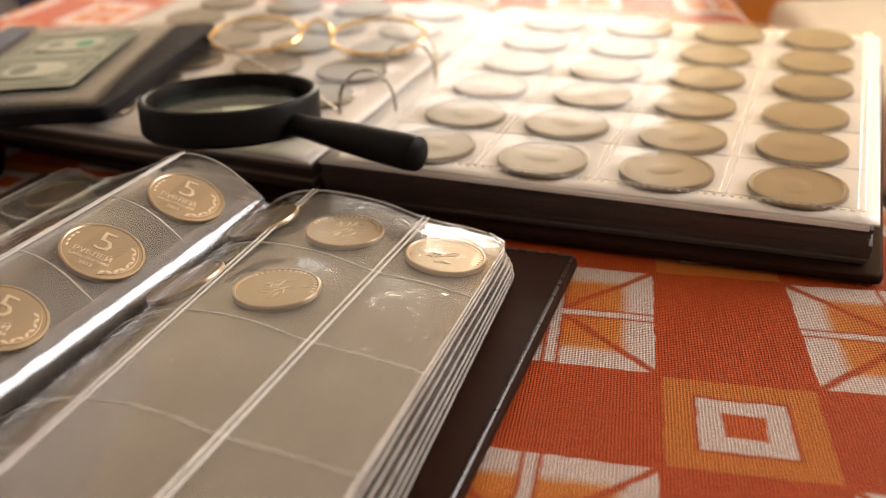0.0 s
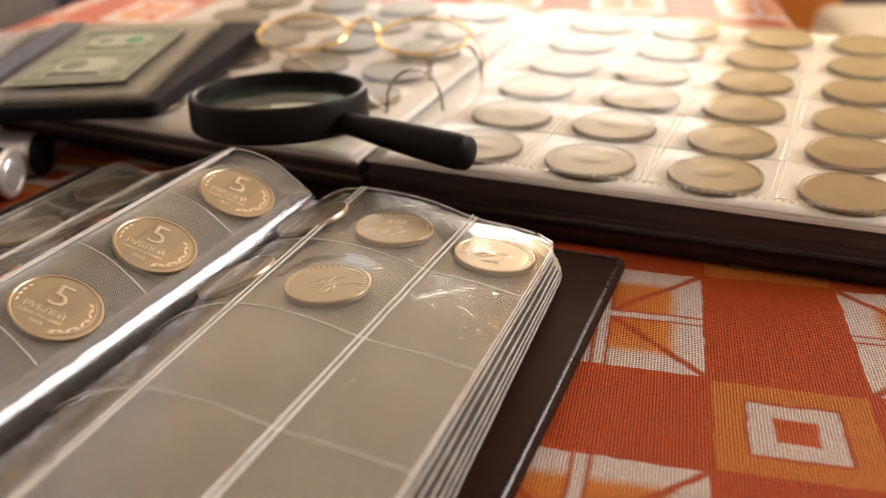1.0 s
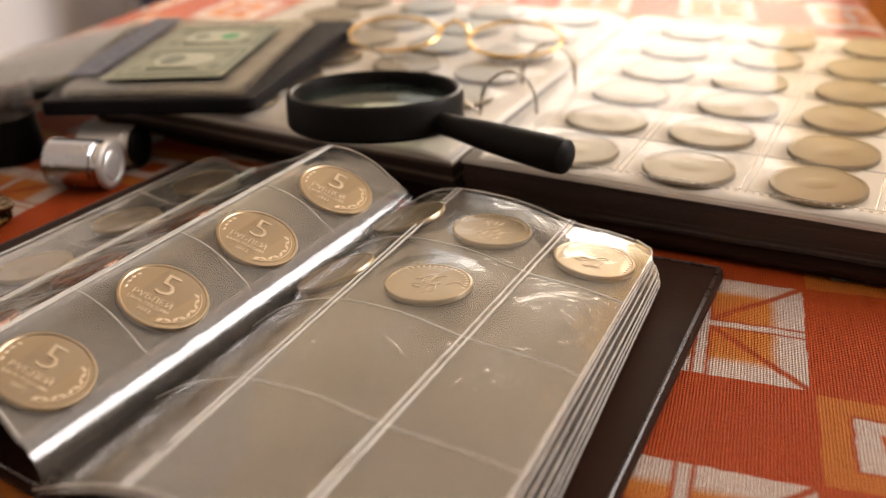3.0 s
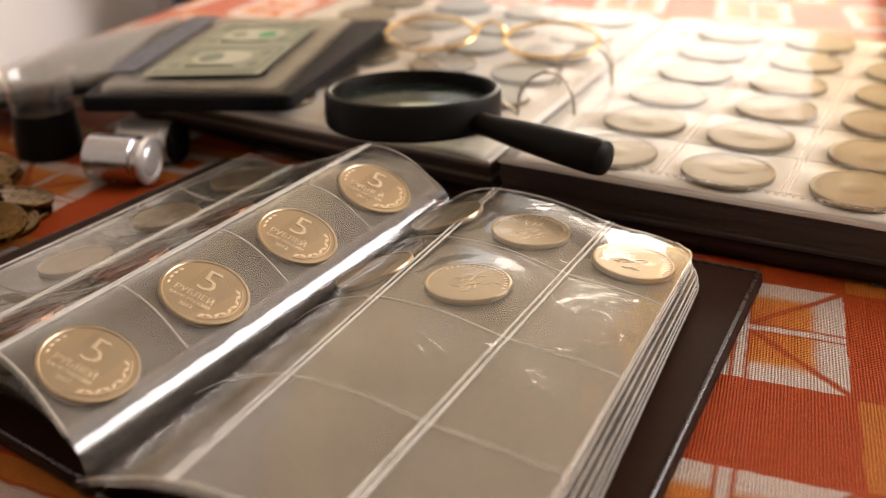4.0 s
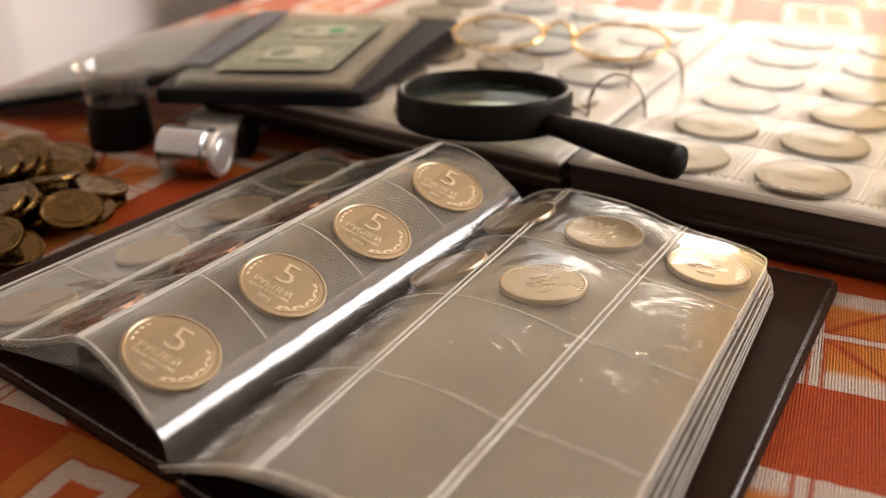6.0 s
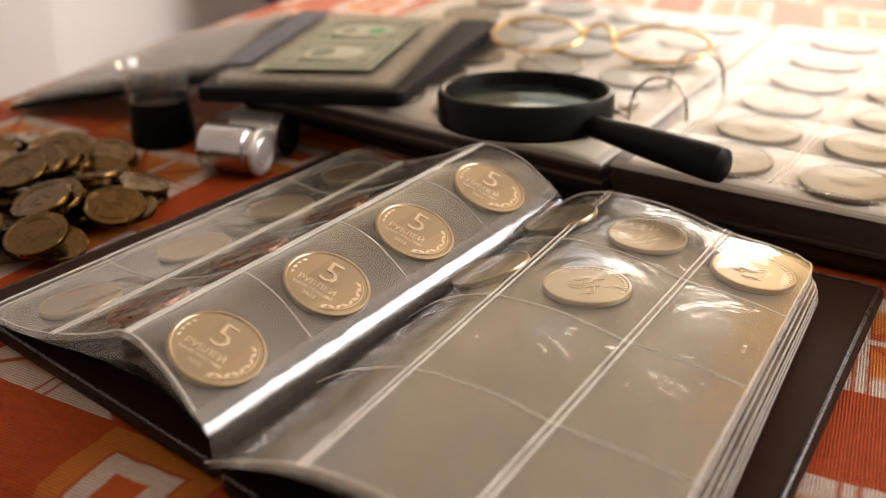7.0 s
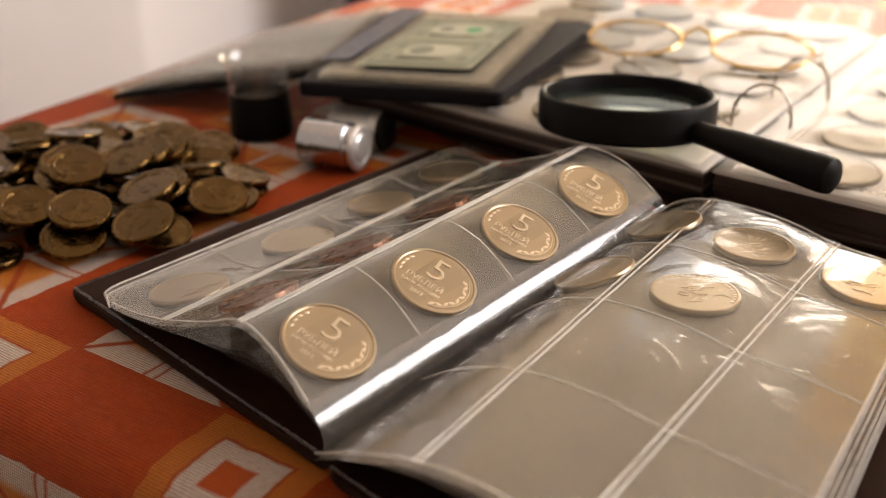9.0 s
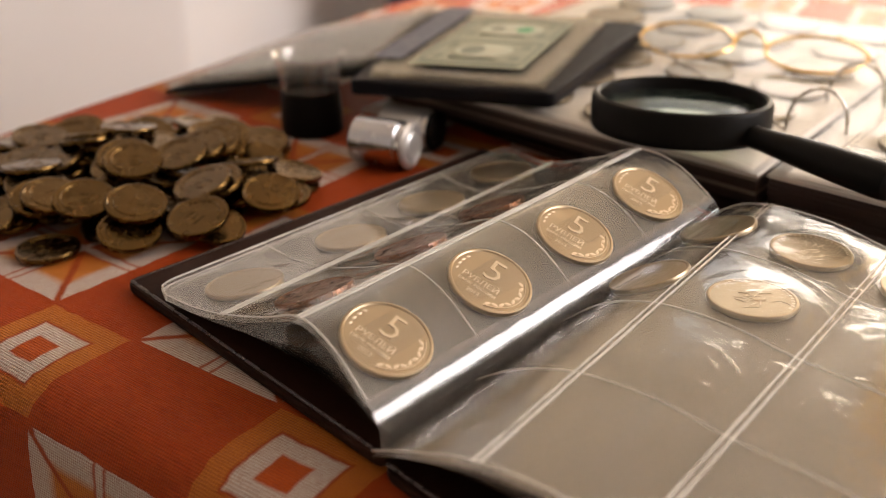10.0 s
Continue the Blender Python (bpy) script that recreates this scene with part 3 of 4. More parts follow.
def film_page(page, cols, rows, mat, parent, amount, seed, trim=(0, 1, 0, 1), lift=0.0, res=(72, 96), label="", outer=0, coins=()):
    u0, u1, v0, v1 = trim
    centres = [page.at(*c, lift) for c in coins]
    faint = [page.at(*c, lift) for c in ((5.0 / 6, 0.63), (5.0 / 6, 0.38), (3.0 / 6, 0.36), (5.0 / 6, 0.13))] if outer > 0 and coins else []

    def place(s, t):
        near = min(t, 1 - t) * 0.16
        cut = (0.009 - math.sqrt(max(0.0, 0.009 ** 2 - (0.009 - near) ** 2))) / 0.1 if near < 0.009 and outer else 0.0
        u, v = u0 + (u1 - u0) * s, v0 + (v1 - v0) * t
        if outer > 0:
            u *= 1 - cut
        elif outer < 0:
            u = 1 - (1 - u) * (1 - cut)
        crease = noise.noise(Vector((u * 5 + seed, v * 7, seed))) * 0.0004 + noise.noise(Vector((u * 16 + seed, v * 20, 4.1 + seed))) * 0.00015
        bent = max(0.0, 1 - abs(u - 0.14) / 0.24) if outer > 0 else max(0.0, 1 - abs(u - 0.47) / 0.22) if outer < 0 else 0.0
        if bent:
            # sharp creases that fan out across the bent column
            fan = noise.noise(Vector((u * 2.2 + v * 1.1 + seed, (v - 0.55 * u) * 15, seed * 0.7)))
            crease += bent * 0.0011 * (0.45 - abs(fan)) * min(1, amount * 6000)
        p = page.at(u, v, lift + amount * pocket_bulge(u, v, cols, rows) + crease * min(1, amount * 2500))
        up = 0.0
        for c in centres:
            d = (p - c).length
            if d < 0.023:
                ease = min(1.0, max(0.0, (0.0212 - d) / 0.0088))
                edge = 4 * min((u * cols) % 1.0, 1 - (u * cols) % 1.0, (v * rows) % 1.0, 1 - (v * rows) % 1.0)
                up = max(up, 0.0004 * ease * ease * (3 - 2 * ease) * min(1.0, 0.35 + edge))
        for c in faint:
            p.z += 0.00009 * math.exp(-(((p - c).length - 0.0108) / 0.0011) ** 2) + 0.00008 * math.exp(-(((p - c).length - 0.0055) / 0.0012) ** 2)
        p.z += up
        return p
    leaf_ob = part("page", sheet(place, *res), mat, parent, label)
    if outer:
        s = 1.0 if outer > 0 else 0.0
        part("edge", tube([place(s, k / 60) for k in range(61)], 0.00032, 5), M_WELD, leaf_ob, "shiny cut edge of the page")
    return leaf_ob


def seams(page, cols, rows, parent, lift):
    """Welded seams between the pockets."""
    for c in range(1, cols):
        for d in (-0.008, 0.008):
            pts = [page.at(c / cols + d, k / 24, lift + 0.0003) for k in range(25)]
            part("seam", tube(pts, 0.00035, 5), M_WELD, parent)
    for r in range(1, rows):
        pts = [page.at(k / 24, r / rows, lift + 0.0002) for k in range(25)]
        part("seam", tube(pts, 0.00022, 5), M_WELD, parent)
    for v in (0.004, 0.996):
        pts = [page.at((0.1 if page is LEFT else 0.0) + 0.9 * k / 24, v, lift + 0.0002) for k in range(25)]
        part("seam", tube(pts, 0.0003, 5), M_WELD, parent)


def imprint(page, u, v, lift, parent):
    """The round mark that a coin has left in an empty pocket."""
    for r in (0.0108, 0.0062):
        ring = []
        for k in range(40):
            a = 2 * math.pi * k / 40
            ring.append(page.at(u + r * math.cos(a) / 0.100, v + r * math.sin(a) / 0.172, lift))
        part("imprint", tube(ring, 0.00022, 6, closed=True), M_FILM, parent, "faint round mark in an empty pocket")


FILM_UP = 0.0016
LEFT_VALUE = [(5.24 / 6, v) for v in (0.846, 0.595, 0.348, 0.096)]
LEFT_OUTER = [(1.15 / 6, v) for v in (0.125, 0.395, 0.640, 0.885)]
LEFT_MID = [(2.9 / 6, v) for v in (0.13, 0.38, 0.63)]
RIGHT_FACE = [(3.05 / 6, 0.850), (2.95 / 6, 0.608), (4.95 / 6, 0.867)]
RIGHT_BENT = [(1.55 / 6, 0.855), (1.30 / 6, 0.617)]
for pg, seed, side in ((LEFT, 3.0, -1), (RIGHT, 8.0, 1)):
    film_page(pg, 3, 4, M_FILM, album, 0.0002, seed, lift=FILM_UP, outer=side, res=(120, 160), coins=LEFT_VALUE + LEFT_OUTER + LEFT_MID if side < 0 else RIGHT_FACE + RIGHT_BENT, label="clear vinyl pocket page")
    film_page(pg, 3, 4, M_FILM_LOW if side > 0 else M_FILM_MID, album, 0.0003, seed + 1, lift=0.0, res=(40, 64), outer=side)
    seams(pg, 3, 4, album, FILM_UP)
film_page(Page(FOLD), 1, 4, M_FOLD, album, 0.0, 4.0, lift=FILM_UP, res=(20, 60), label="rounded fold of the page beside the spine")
# lower pages of both stacks, each a little out of line, in pre-darkened vinyl
rnd = random.Random(5)


def lower_page(page, k, count, out, first=1.0):
    f = (k + first) / (count + first - 0.4)
    lines = []
    n = len(page.lines) - 1
    for i, (a, b) in enumerate(page.lines):
        a, b = Vector(a), Vector(b)
        a.z, b.z = 0.0045 + (a.z - 0.0045) * (1 - f), 0.0045 + (b.z - 0.0045) * (1 - f)
        shift = Vector(out) * (0.0005 * (k + 1) + rnd.uniform(-0.0005, 0.0005)) * (i / n if out[0] > 0 else 1 - i / n)
        lines.append((a + shift, b + shift))
    return Page(lines)


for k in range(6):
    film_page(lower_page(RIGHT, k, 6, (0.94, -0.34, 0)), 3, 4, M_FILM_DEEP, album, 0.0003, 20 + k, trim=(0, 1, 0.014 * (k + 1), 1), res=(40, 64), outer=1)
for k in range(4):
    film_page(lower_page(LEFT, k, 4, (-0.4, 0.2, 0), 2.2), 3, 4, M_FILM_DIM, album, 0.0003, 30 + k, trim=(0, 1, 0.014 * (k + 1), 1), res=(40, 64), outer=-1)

for u, v in ((5.0 / 6, 0.62), (5.0 / 6, 0.37), (3.0 / 6, 0.36)):
    imprint(RIGHT, u, v, FILM_UP + 0.0002, album)

SMALL = "coins in the small album"
for u, v in LEFT_VALUE:
    m = LEFT.frame_at(u, v, 0.0001) @ pose(0, 0, 0, 0, 0, 24)
    coin(ME_COIN, m, "shiny five-rouble coin, numeral up, in a clear album pocket", SMALL, ME_VALUE)
for k, (u, v) in enumerate(RIGHT_FACE):
    coin(ME_COIN, RIGHT.frame_at(u, v, 0.0001) @ pose(0, 0, 0, 0, 0, 20 - 25 * k), "shiny five-rouble coin, relief side up, in a clear pocket", SMALL, ME_RELIEF[k])
for u, v in RIGHT_BENT:
    coin(ME_COIN, RIGHT.frame_at(u, v, 0.0001), "five-rouble coin in a bent pocket beside the spine", SMALL)
for u, v in LEFT_OUTER:
    coin(ME_COIN, LEFT.frame_at(u, v, 0.0001), "five-rouble coin under cloudy vinyl in the outer pocket", SMALL)
for u, v in LEFT_MID:
    coin(ME_COPPER, LEFT.frame_at(u, v, 0.0001), "copper coloured coin in a bent album pocket", SMALL)

# ---- large coin album, open ----
BT = radians(-19.5)
BU, BV = Vector((math.cos(BT), math.sin(BT))), Vector((-math.sin(BT), math.cos(BT)))
B_O = Vector((-0.042, 0.3635))
B_W, B_H, B_TOP, B_DROP = 0.1895, 0.2130, 0.0205, 0.0030


def big(u, v):
    return B_O + BU * u + BV * v


def top_z(u):
    """The height of the upper page, which falls towards its outer edge."""
    return B_TOP - B_DROP * max(0.0, u) / B_W


def front_left(s):
    """The fanned near edge of the left-hand pages, from the spine (0) outwards (1)."""
    return -0.002 + 0.0125 * s


big_album = thing("large_coin_album", "large open album of silver coins with white pages", "coin album")
part("cover", slab([tuple(big(-0.004, -0.006)), tuple(big(B_W + 0.003, -0.007)), tuple(big(B_W + 0.003, B_H + 0.006)), tuple(big(-0.004, B_H + 0.006))], 0.0004, 0.0036, 0.004, 0.0012), M_COVER, big_album, "dark cover of the large album")
part("cover", slab([tuple(big(-B_W - 0.012, 0.0275)), tuple(big(-0.0045, -0.005)), tuple(big(-0.0045, B_H + 0.006)), tuple(big(-B_W - 0.012, B_H + 0.006))], 0.0004, 0.0036, 0.004, 0.0012), M_COVER, big_album, "dark cover of the large album")


def leaf_block(k, count, side):
    """One leaf of a stack, thinner towards the outer edge, its near edge a little out of line."""
    d = rnd.uniform(-0.0010, 0.0010)
    f = (count - 1 - k) / (count - 1)

    def place(s, t):
        if side > 0:
            u = 0.002 + (B_W - 0.002 + d - 0.002) * s
            v = d + (B_H - d) * t
            hi = top_z(u)
        else:
            u = -0.0035 + 0.0002 * k - (B_W - 0.0035 + d) * s
            v0 = front_left(s) + 0.0130 * f * (0.5 + 0.5 * s) + 0.5 * d
            v = v0 + (B_H - v0) * t
            hi = B_TOP - 0.0008
        p = big(u, v)
        wave = 0.00030 * noise.noise(Vector((s * 5, k * 1.7, side)))
        return Vector((p.x, p.y, 0.0040 + (hi - 0.0048) * (k + 1) / count + wave))
    return sheet(place, 24, 4, (B_TOP - 0.0048) / count - 0.0004)


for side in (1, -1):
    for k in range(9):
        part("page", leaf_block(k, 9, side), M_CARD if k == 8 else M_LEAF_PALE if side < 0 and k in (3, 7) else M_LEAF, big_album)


def big_top(u0, u1, lift, sag):
    def place(s, t):
        p = big(u0 + (u1 - u0) * s, B_H * t + (front_left(1 - s) * (1 - t) if u0 < 0 else 0))
        e = (s if u0 < 0 else 1 - s)
        z = top_z(u0 + (u1 - u0) * s) - (sag if e > 0.9 else 0) * ((e - 0.9) / 0.1) ** 2 + lift
        return Vector((p.x, p.y, z + 0.0004 * noise.noise(Vector((s * 3, t * 4, u0)))))
    return place


part("page", sheet(big_top(0.001, B_W, 0.0, 0.0015), 30, 30, 0.0006), M_CARD, big_album, "white page with rows of coins")
part("page", sheet(big_top(-B_W, -0.0015, -0.0006, 0.0015), 30, 30, 0.0006), M_CARD_GREY, big_album, "greyish page with rows of coins")


def big_film(u0, u1, base, seed):
    at = big_top(u0, u1, base, 0.0015)

    def place(s, t):
        b = pocket_bulge(s, t, 4, 6)
        return at(s, t) + Vector((0, 0, 0.0028 + 0.0004 * b + 0.00015 * noise.noise(Vector((s * 11 + seed, t * 13, 1.0)))))
    return place


part("page", sheet(big_film(0.002, B_W - 0.001, 0.0, 2), 80, 96), M_FILM_WHITE, big_album, "clear pockets over the page")
part("page", sheet(big_film(-B_W, -0.002, -0.0006, 6), 60, 72), M_FILM_WHITE, big_album, "clear pockets over the page")
C0, C_STEP, R0, R_STEP = 0.0381, 0.0417, 0.0183, 0.0352
for c in range(0, 5):
    u = C0 + C_STEP * (c - 0.5)
    for d in (-0.0011, 0.0011):
        part("seam", tube([(*big(u + d, 0.003 + (B_H - 0.006) * k / 20), top_z(u) + 0.0029) for k in range(21)], 0.00028, 6), M_WELD, big_album)
for r in range(0, 7):
    v = min(max(R0 + R_STEP * (r - 0.5), 0.0035), B_H - 0.003)
    part("seam", tube([(*big(u, v), top_z(u) + 0.0029) for u in (C0 - 0.5 * C_STEP + 4 * C_STEP * k / 20 for k in range(21))], 0.00020, 6), M_WELD, big_album)
# stitched weld along the outer edges of the pocket sheet
for k in range(60):
    u = C0 - 0.4 * C_STEP + 3.9 * C_STEP * k / 59
    part("stitch", box((-0.0006, -0.0003, 0), (0.0006, 0.0003, 0.0003), 0, pose(*big(u, 0.0022), top_z(u) + 0.0026, 0, 0, math.degrees(BT))), M_WELD, big_album)

ME_BIG = to_mesh("large_coin_disc", coin_bm(0.0158, 0.0022, rim=0.0013), M_COIN_BIG)
ME_BIG_FACE = [to_mesh("large_coin_relief", tidy(portrait_face(0.00195, 40 + k), True), M_COIN_BIG) for k in range(3)]
LARGE = "coins in the large album"
for r in range(6):
    for c in range(4):
        u = C0 + C_STEP * c + rnd.uniform(-0.0012, 0.0012)
        p = big(u, R0 + R_STEP * r + rnd.uniform(-0.001, 0.001))
        coin(ME_BIG, pose(p.x, p.y, top_z(u) + 0.0003, 0, math.degrees(B_DROP / B_W), 0) @ pose(0, 0, 0, 0, 0, rnd.uniform(0, 360)), "large silver coin in a white album pocket", LARGE, ME_BIG_FACE[(r + 2 * c) % 3])
        q = big(-0.0290 - C_STEP * c, R0 + R_STEP * r + 0.006)
        coin(ME_BIG, pose(q.x, q.y, B_TOP - 0.0002, 0, 0, rnd.uniform(0, 360)), "large coin on the far page of the big album", LARGE)

# ---- magnifier ----
mag = thing("magnifying_glass", "round magnifying glass in black plastic lying on the album", "magnifier")
MC = Vector((-0.0750, 0.3840, 0.0262))
R = 0.0333
part("rim", lathe([(R - 0.0035, 0.0), (R - 0.0008, 0.0), (R, 0.0012), (R, 0.0110), (R - 0.0006, 0.0124), (R - 0.0018, 0.0129), (R - 0.0028, 0.0122), (R - 0.0034, 0.0100), (R - 0.0034, 0.0030), (R - 0.0035, 0.0)], 64, pose(*MC, -5)), M_PLASTIC, mag, "black plastic rim")
lens = [(0, 0.0058)] + [((R - 0.0033) * k / 10, 0.0058 + 0.0007 * (k / 10) ** 2) for k in range(1, 11)] + [((R - 0.0033) * k / 10, 0.0088 - 0.0007 * (k / 10) ** 2) for k in range(10, 0, -1)] + [(0, 0.0088)]
part("lens", lathe(lens, 48, pose(*MC, -5)), M_LENS, mag, "clear convex glass lens")
ha, hb = Vector((-0.0470, 0.3645, 0.0322)), Vector((-0.0022, 0.3322, 0.0322))
pts = [lerp(ha, hb, t) for t in (0, 0.1, 0.2, 0.35, 0.5, 0.65, 0.8, 0.92, 0.97, 1.0)]
part("handle", tube(pts, [0.0042, 0.0042, 0.0046, 0.0052, 0.0056, 0.0059, 0.0061, 0.0062, 0.0058, 0.0030], 20), M_PLASTIC, mag, "tapered black plastic handle")

# ---- spectacles ----
spec = thing("spectacles", "gold wire-rimmed spectacles with hooked earpieces lying on the album", "glasses")
for cx, cy in ((-0.0870, 0.5040), (-0.0280, 0.4940)):
    m = pose(cx, cy, 0.0285, 13, 0, -9)
    ring = [m @ Vector((0.0222 * math.cos(a), 0.0172 * math.sin(a), 0)) for a in (2 * math.pi * k / 48 for k in range(48))]
    part("rim", tube(ring, 0.0009, 8, closed=True), M_GOLD, spec, "gold wire rim")
    disc = lathe([(0, -0.0006), (0.0216, -0.0006), (0.0216, 0.0006), (0, 0.0006)], 40, m @ Matrix.Diagonal((1, 0.77, 1, 1)))
    part("lens", disc, M_CLEAR, spec, "clear spectacle lens")
part("bridge", tube([(-0.0652, 0.5020, 0.0288), (-0.0630, 0.508, 0.0312), (-0.0575, 0.510, 0.0335), (-0.0520, 0.506, 0.0312), (-0.0500, 0.4990, 0.0288)], 0.0010, 8), M_GOLD, spec, "gold nose bridge")


def hook(foot_a, foot_b, high):
    a, b = Vector(foot_a), Vector(foot_b)
    return [lerp(a, b, 0.5 - 0.5 * math.cos(math.pi * k / 16)) + Vector((0, 0, high * math.sin(math.pi * k / 16) ** 0.8)) for k in range(17)]


h1 = hook((-0.0370, 0.4040, 0.0225), (-0.0150, 0.4040, 0.0228), 0.0170)
h2 = hook((-0.0225, 0.4440, 0.0222), (-0.0002, 0.4450, 0.0222), 0.0170)
part("temple", tube([(-0.0060, 0.4920, 0.0285), (-0.0030, 0.4880, 0.0283), (0.0000, 0.4700, 0.0260), *reversed(h2)], 0.00065, 7), M_STEEL, spec, "thin hooked wire earpiece")
part("temple", tube([(-0.1090, 0.5070, 0.0285), (-0.1110, 0.5040, 0.0283), (-0.0830, 0.4680, 0.0262), (-0.0480, 0.4230, 0.0236), *h1], 0.00065, 7), M_STEEL, spec, "thin hooked wire earpiece")

# ---- banknote album ----
note_album = thing("banknote_album", "open black banknote album with dollar notes in clear sleeves", "album")
NZ = 0.0210
part("cover", slab([(-0.2130, 0.3910), (-0.1270, 0.3965), (-0.1080, 0.5190), (-0.2160, 0.5240)], NZ + 0.0032, NZ + 0.0098, 0.004, 0.0015), M_BLACK, note_album, "black cover board")
tilt_pts = [(-0.3310, 0.4320, 0.0030), (-0.2185, 0.4270, 0.0240), (-0.2185, 0.5240, 0.0290), (-0.3000, 0.5500, 0.0060)]


def leaf_plane(lift):
    a, b, c, d = (Vector(p) for p in tilt_pts)
    return lambda s, t: lerp(lerp(a, b, s), lerp(d, c, s), t) + Vector((0, 0, lift))


part("cover", sheet(leaf_plane(0.0), 16, 8, 0.0022), M_BLACK, note_album, "black cover board")
for k in range(3):
    part("sleeve", slab([(-0.2060, 0.3950 + 0.001 * k), (-0.1310 - 0.001 * k, 0.3990), (-0.1270, 0.5140), (-0.2060, 0.5150)], NZ + 0.0100 + k * 0.0011, NZ + 0.0106 + k * 0.0011, 0.002, 0.0002), M_SLEEVE, note_album, "clear plastic sleeve")
    part("sleeve", sheet(leaf_plane(0.0015 + 0.0014 * k), 16, 8, 0.0005), M_SLEEVE, note_album, "clear plastic sleeve")
part("lining", slab([(-0.2110, 0.4150), (-0.1990, 0.4160), (-0.1940, 0.5120), (-0.2080, 0.5120)], NZ + 0.0132, NZ + 0.0135, 0.001, 0), M_BLUE, note_album, "blue lining strip")
NB = NZ + 0.0136


def note_at(x, y):
    a, b, c, d = (Vector(p) for p in ((-0.1930, 0.4080), (-0.1440, 0.4130), (-0.1395, 0.4960), (-0.1870, 0.4920)))
    return (a * (1 - x) + b * x) * (1 - y) + (d * (1 - x) + c * x) * y


banknote = thing("banknote", "pale green dollar banknote in a clear sleeve of the album", "banknote")
part("paper", slab([tuple(note_at(x, y)) for x, y in ((0, 0), (1, 0), (1, 1), (0, 1))], NB, NB + 0.0002, 0.0008, 0), M_NOTE, banknote)


def ink(x0, y0, x1, y1, mat, z=0.0004):
    part("print", slab([tuple(note_at(x, y)) for x, y in ((x0, y0), (x1, y0), (x1, y1), (x0, y1))], NB + 0.0002, NB + z, 0.0003, 0), mat, banknote)


def oval(cx, cy, rx, ry, mat, z):
    bm = bmesh.new()
    for h in (0.0002, z):
        bm.faces.new([bm.verts.new((*note_at(cx + rx * math.cos(a), cy + ry * math.sin(a)), NB + h)) for a in (2 * math.pi * k / 28 for k in range(28))])
    part("print", bm, mat, banknote)


for y0, y1 in ((0.03, 0.055), (0.075, 0.09), (0.475, 0.50), (0.93, 0.945), (0.96, 0.975)):
    ink(0.05, y0, 0.95, y1, M_INK)
for y0 in (0.10, 0.58):
    for x0, x1 in ((0.03, 0.07), (0.93, 0.97)):
        ink(x0, y0, x1, y0 + 0.36, M_INK)
    for x in (0.10, 0.78):
        oval(x + 0.06, y0 + 0.07, 0.05, 0.045, M_INK, 0.0004)
        oval(x + 0.06, y0 + 0.29, 0.05, 0.045, M_INK, 0.0004)
    for k in range(4):
        ink(0.26, y0 + 0.035 + 0.012 * k, 0.72 - 0.03 * k, y0 + 0.041 + 0.012 * k, M_INK)
oval(0.50, 0.30, 0.26, 0.125, M_PALE, 0.0005)
oval(0.40, 0.30, 0.105, 0.085, M_INK, 0.0006)
oval(0.50, 0.76, 0.30, 0.13, M_PALE, 0.0005)
oval(0.63, 0.76, 0.085, 0.06, M_GREEN, 0.0006)
oval(0.36, 0.76, 0.07, 0.05, M_INK, 0.0006)

# ---- eye loupe ----
loupe = thing("eye_loupe", "black eye loupe with a flared clear cup standing on the tablecloth", "loupe")
lp = pose(-0.2395, 0.4085, 0.0)
part("body", lathe([(0, 0.0002), (0.0136, 0.0002), (0.0141, 0.0010), (0.0140, 0.0050), (0.0134, 0.0140), (0.0130, 0.0192), (0.0124, 0.0200), (0.0116, 0.0196), (0.0110, 0.0165), (0, 0.0160)], 48, lp), M_PLASTIC, loupe, "black plastic body")
part("cup", lathe([(0.0127, 0.0186), (0.0130, 0.0202), (0.0134, 0.0250), (0.0141, 0.0300), (0.0154, 0.0345), (0.0159, 0.0352), (0.0156, 0.0354), (0.0151, 0.0346)], 48, lp), M_CUP, loupe, "flared clear plastic cup")

# ---- metal canisters ----
def canister(m, label, cap_mat, cap_label, r=0.0098, ln=0.0235, body=None):
    c = thing("metal_canister", label, "canister")
    part("body", lathe([(0, 0), (r - 0.0012, 0), (r, 0.0010), (r, ln - 0.0030), (r - 0.0010, ln - 0.0024), (r - 0.0010, ln - 0.0012), (r - 0.0015, ln), (0, ln)], 48, m), body or M_CHROME, c, "polished metal body")
    cap = lathe([(r - 0.0012, ln), (r - 0.0003, ln + 0.0004), (r - 0.0002, ln + 0.0016), (r - 0.0011, ln + 0.0026), (r - 0.0028, ln + 0.0027), (r - 0.0036, ln + 0.0022), (r - 0.0046, ln + 0.0029), (0, ln + 0.0031)], 40, m)
    part("cap", cap, cap_mat, c, cap_label)
    return c


canister(pose(-0.2050, 0.3790, 0.0100, 0, 90, -6), "polished chrome canister with an embossed silver end lying on its side", M_SILVER, "embossed silver end")
canister(pose(-0.2020, 0.4030, 0.0090, 0, 90, -8), "chrome canister with a black end cap lying on its side", M_PLASTIC, "black end cap", r=0.0088, body=M_SILVER)

# ---- pile of coins ----
ME_PILE = to_mesh("brass_coin", join(coin_bm(0.0110, 0.0021, rim=0.0012, steps=36), letters("10", 0.0075, pose(0, 0.001, 0.00185), 0.00008), tube([(0.0078 * math.cos(a), 0.0078 * math.sin(a), 0.0019) for a in (radians(200 + 140 * k / 10) for k in range(11))], 0.0003, 5)), M_BRASS)
rnd = random.Random(12)
CELL, SPAN = 0.0015, 64
PC = Vector((-0.2780, 0.3230))
ground_map = [[0.0003] * (2 * SPAN + 1) for _ in range(2 * SPAN + 1)]


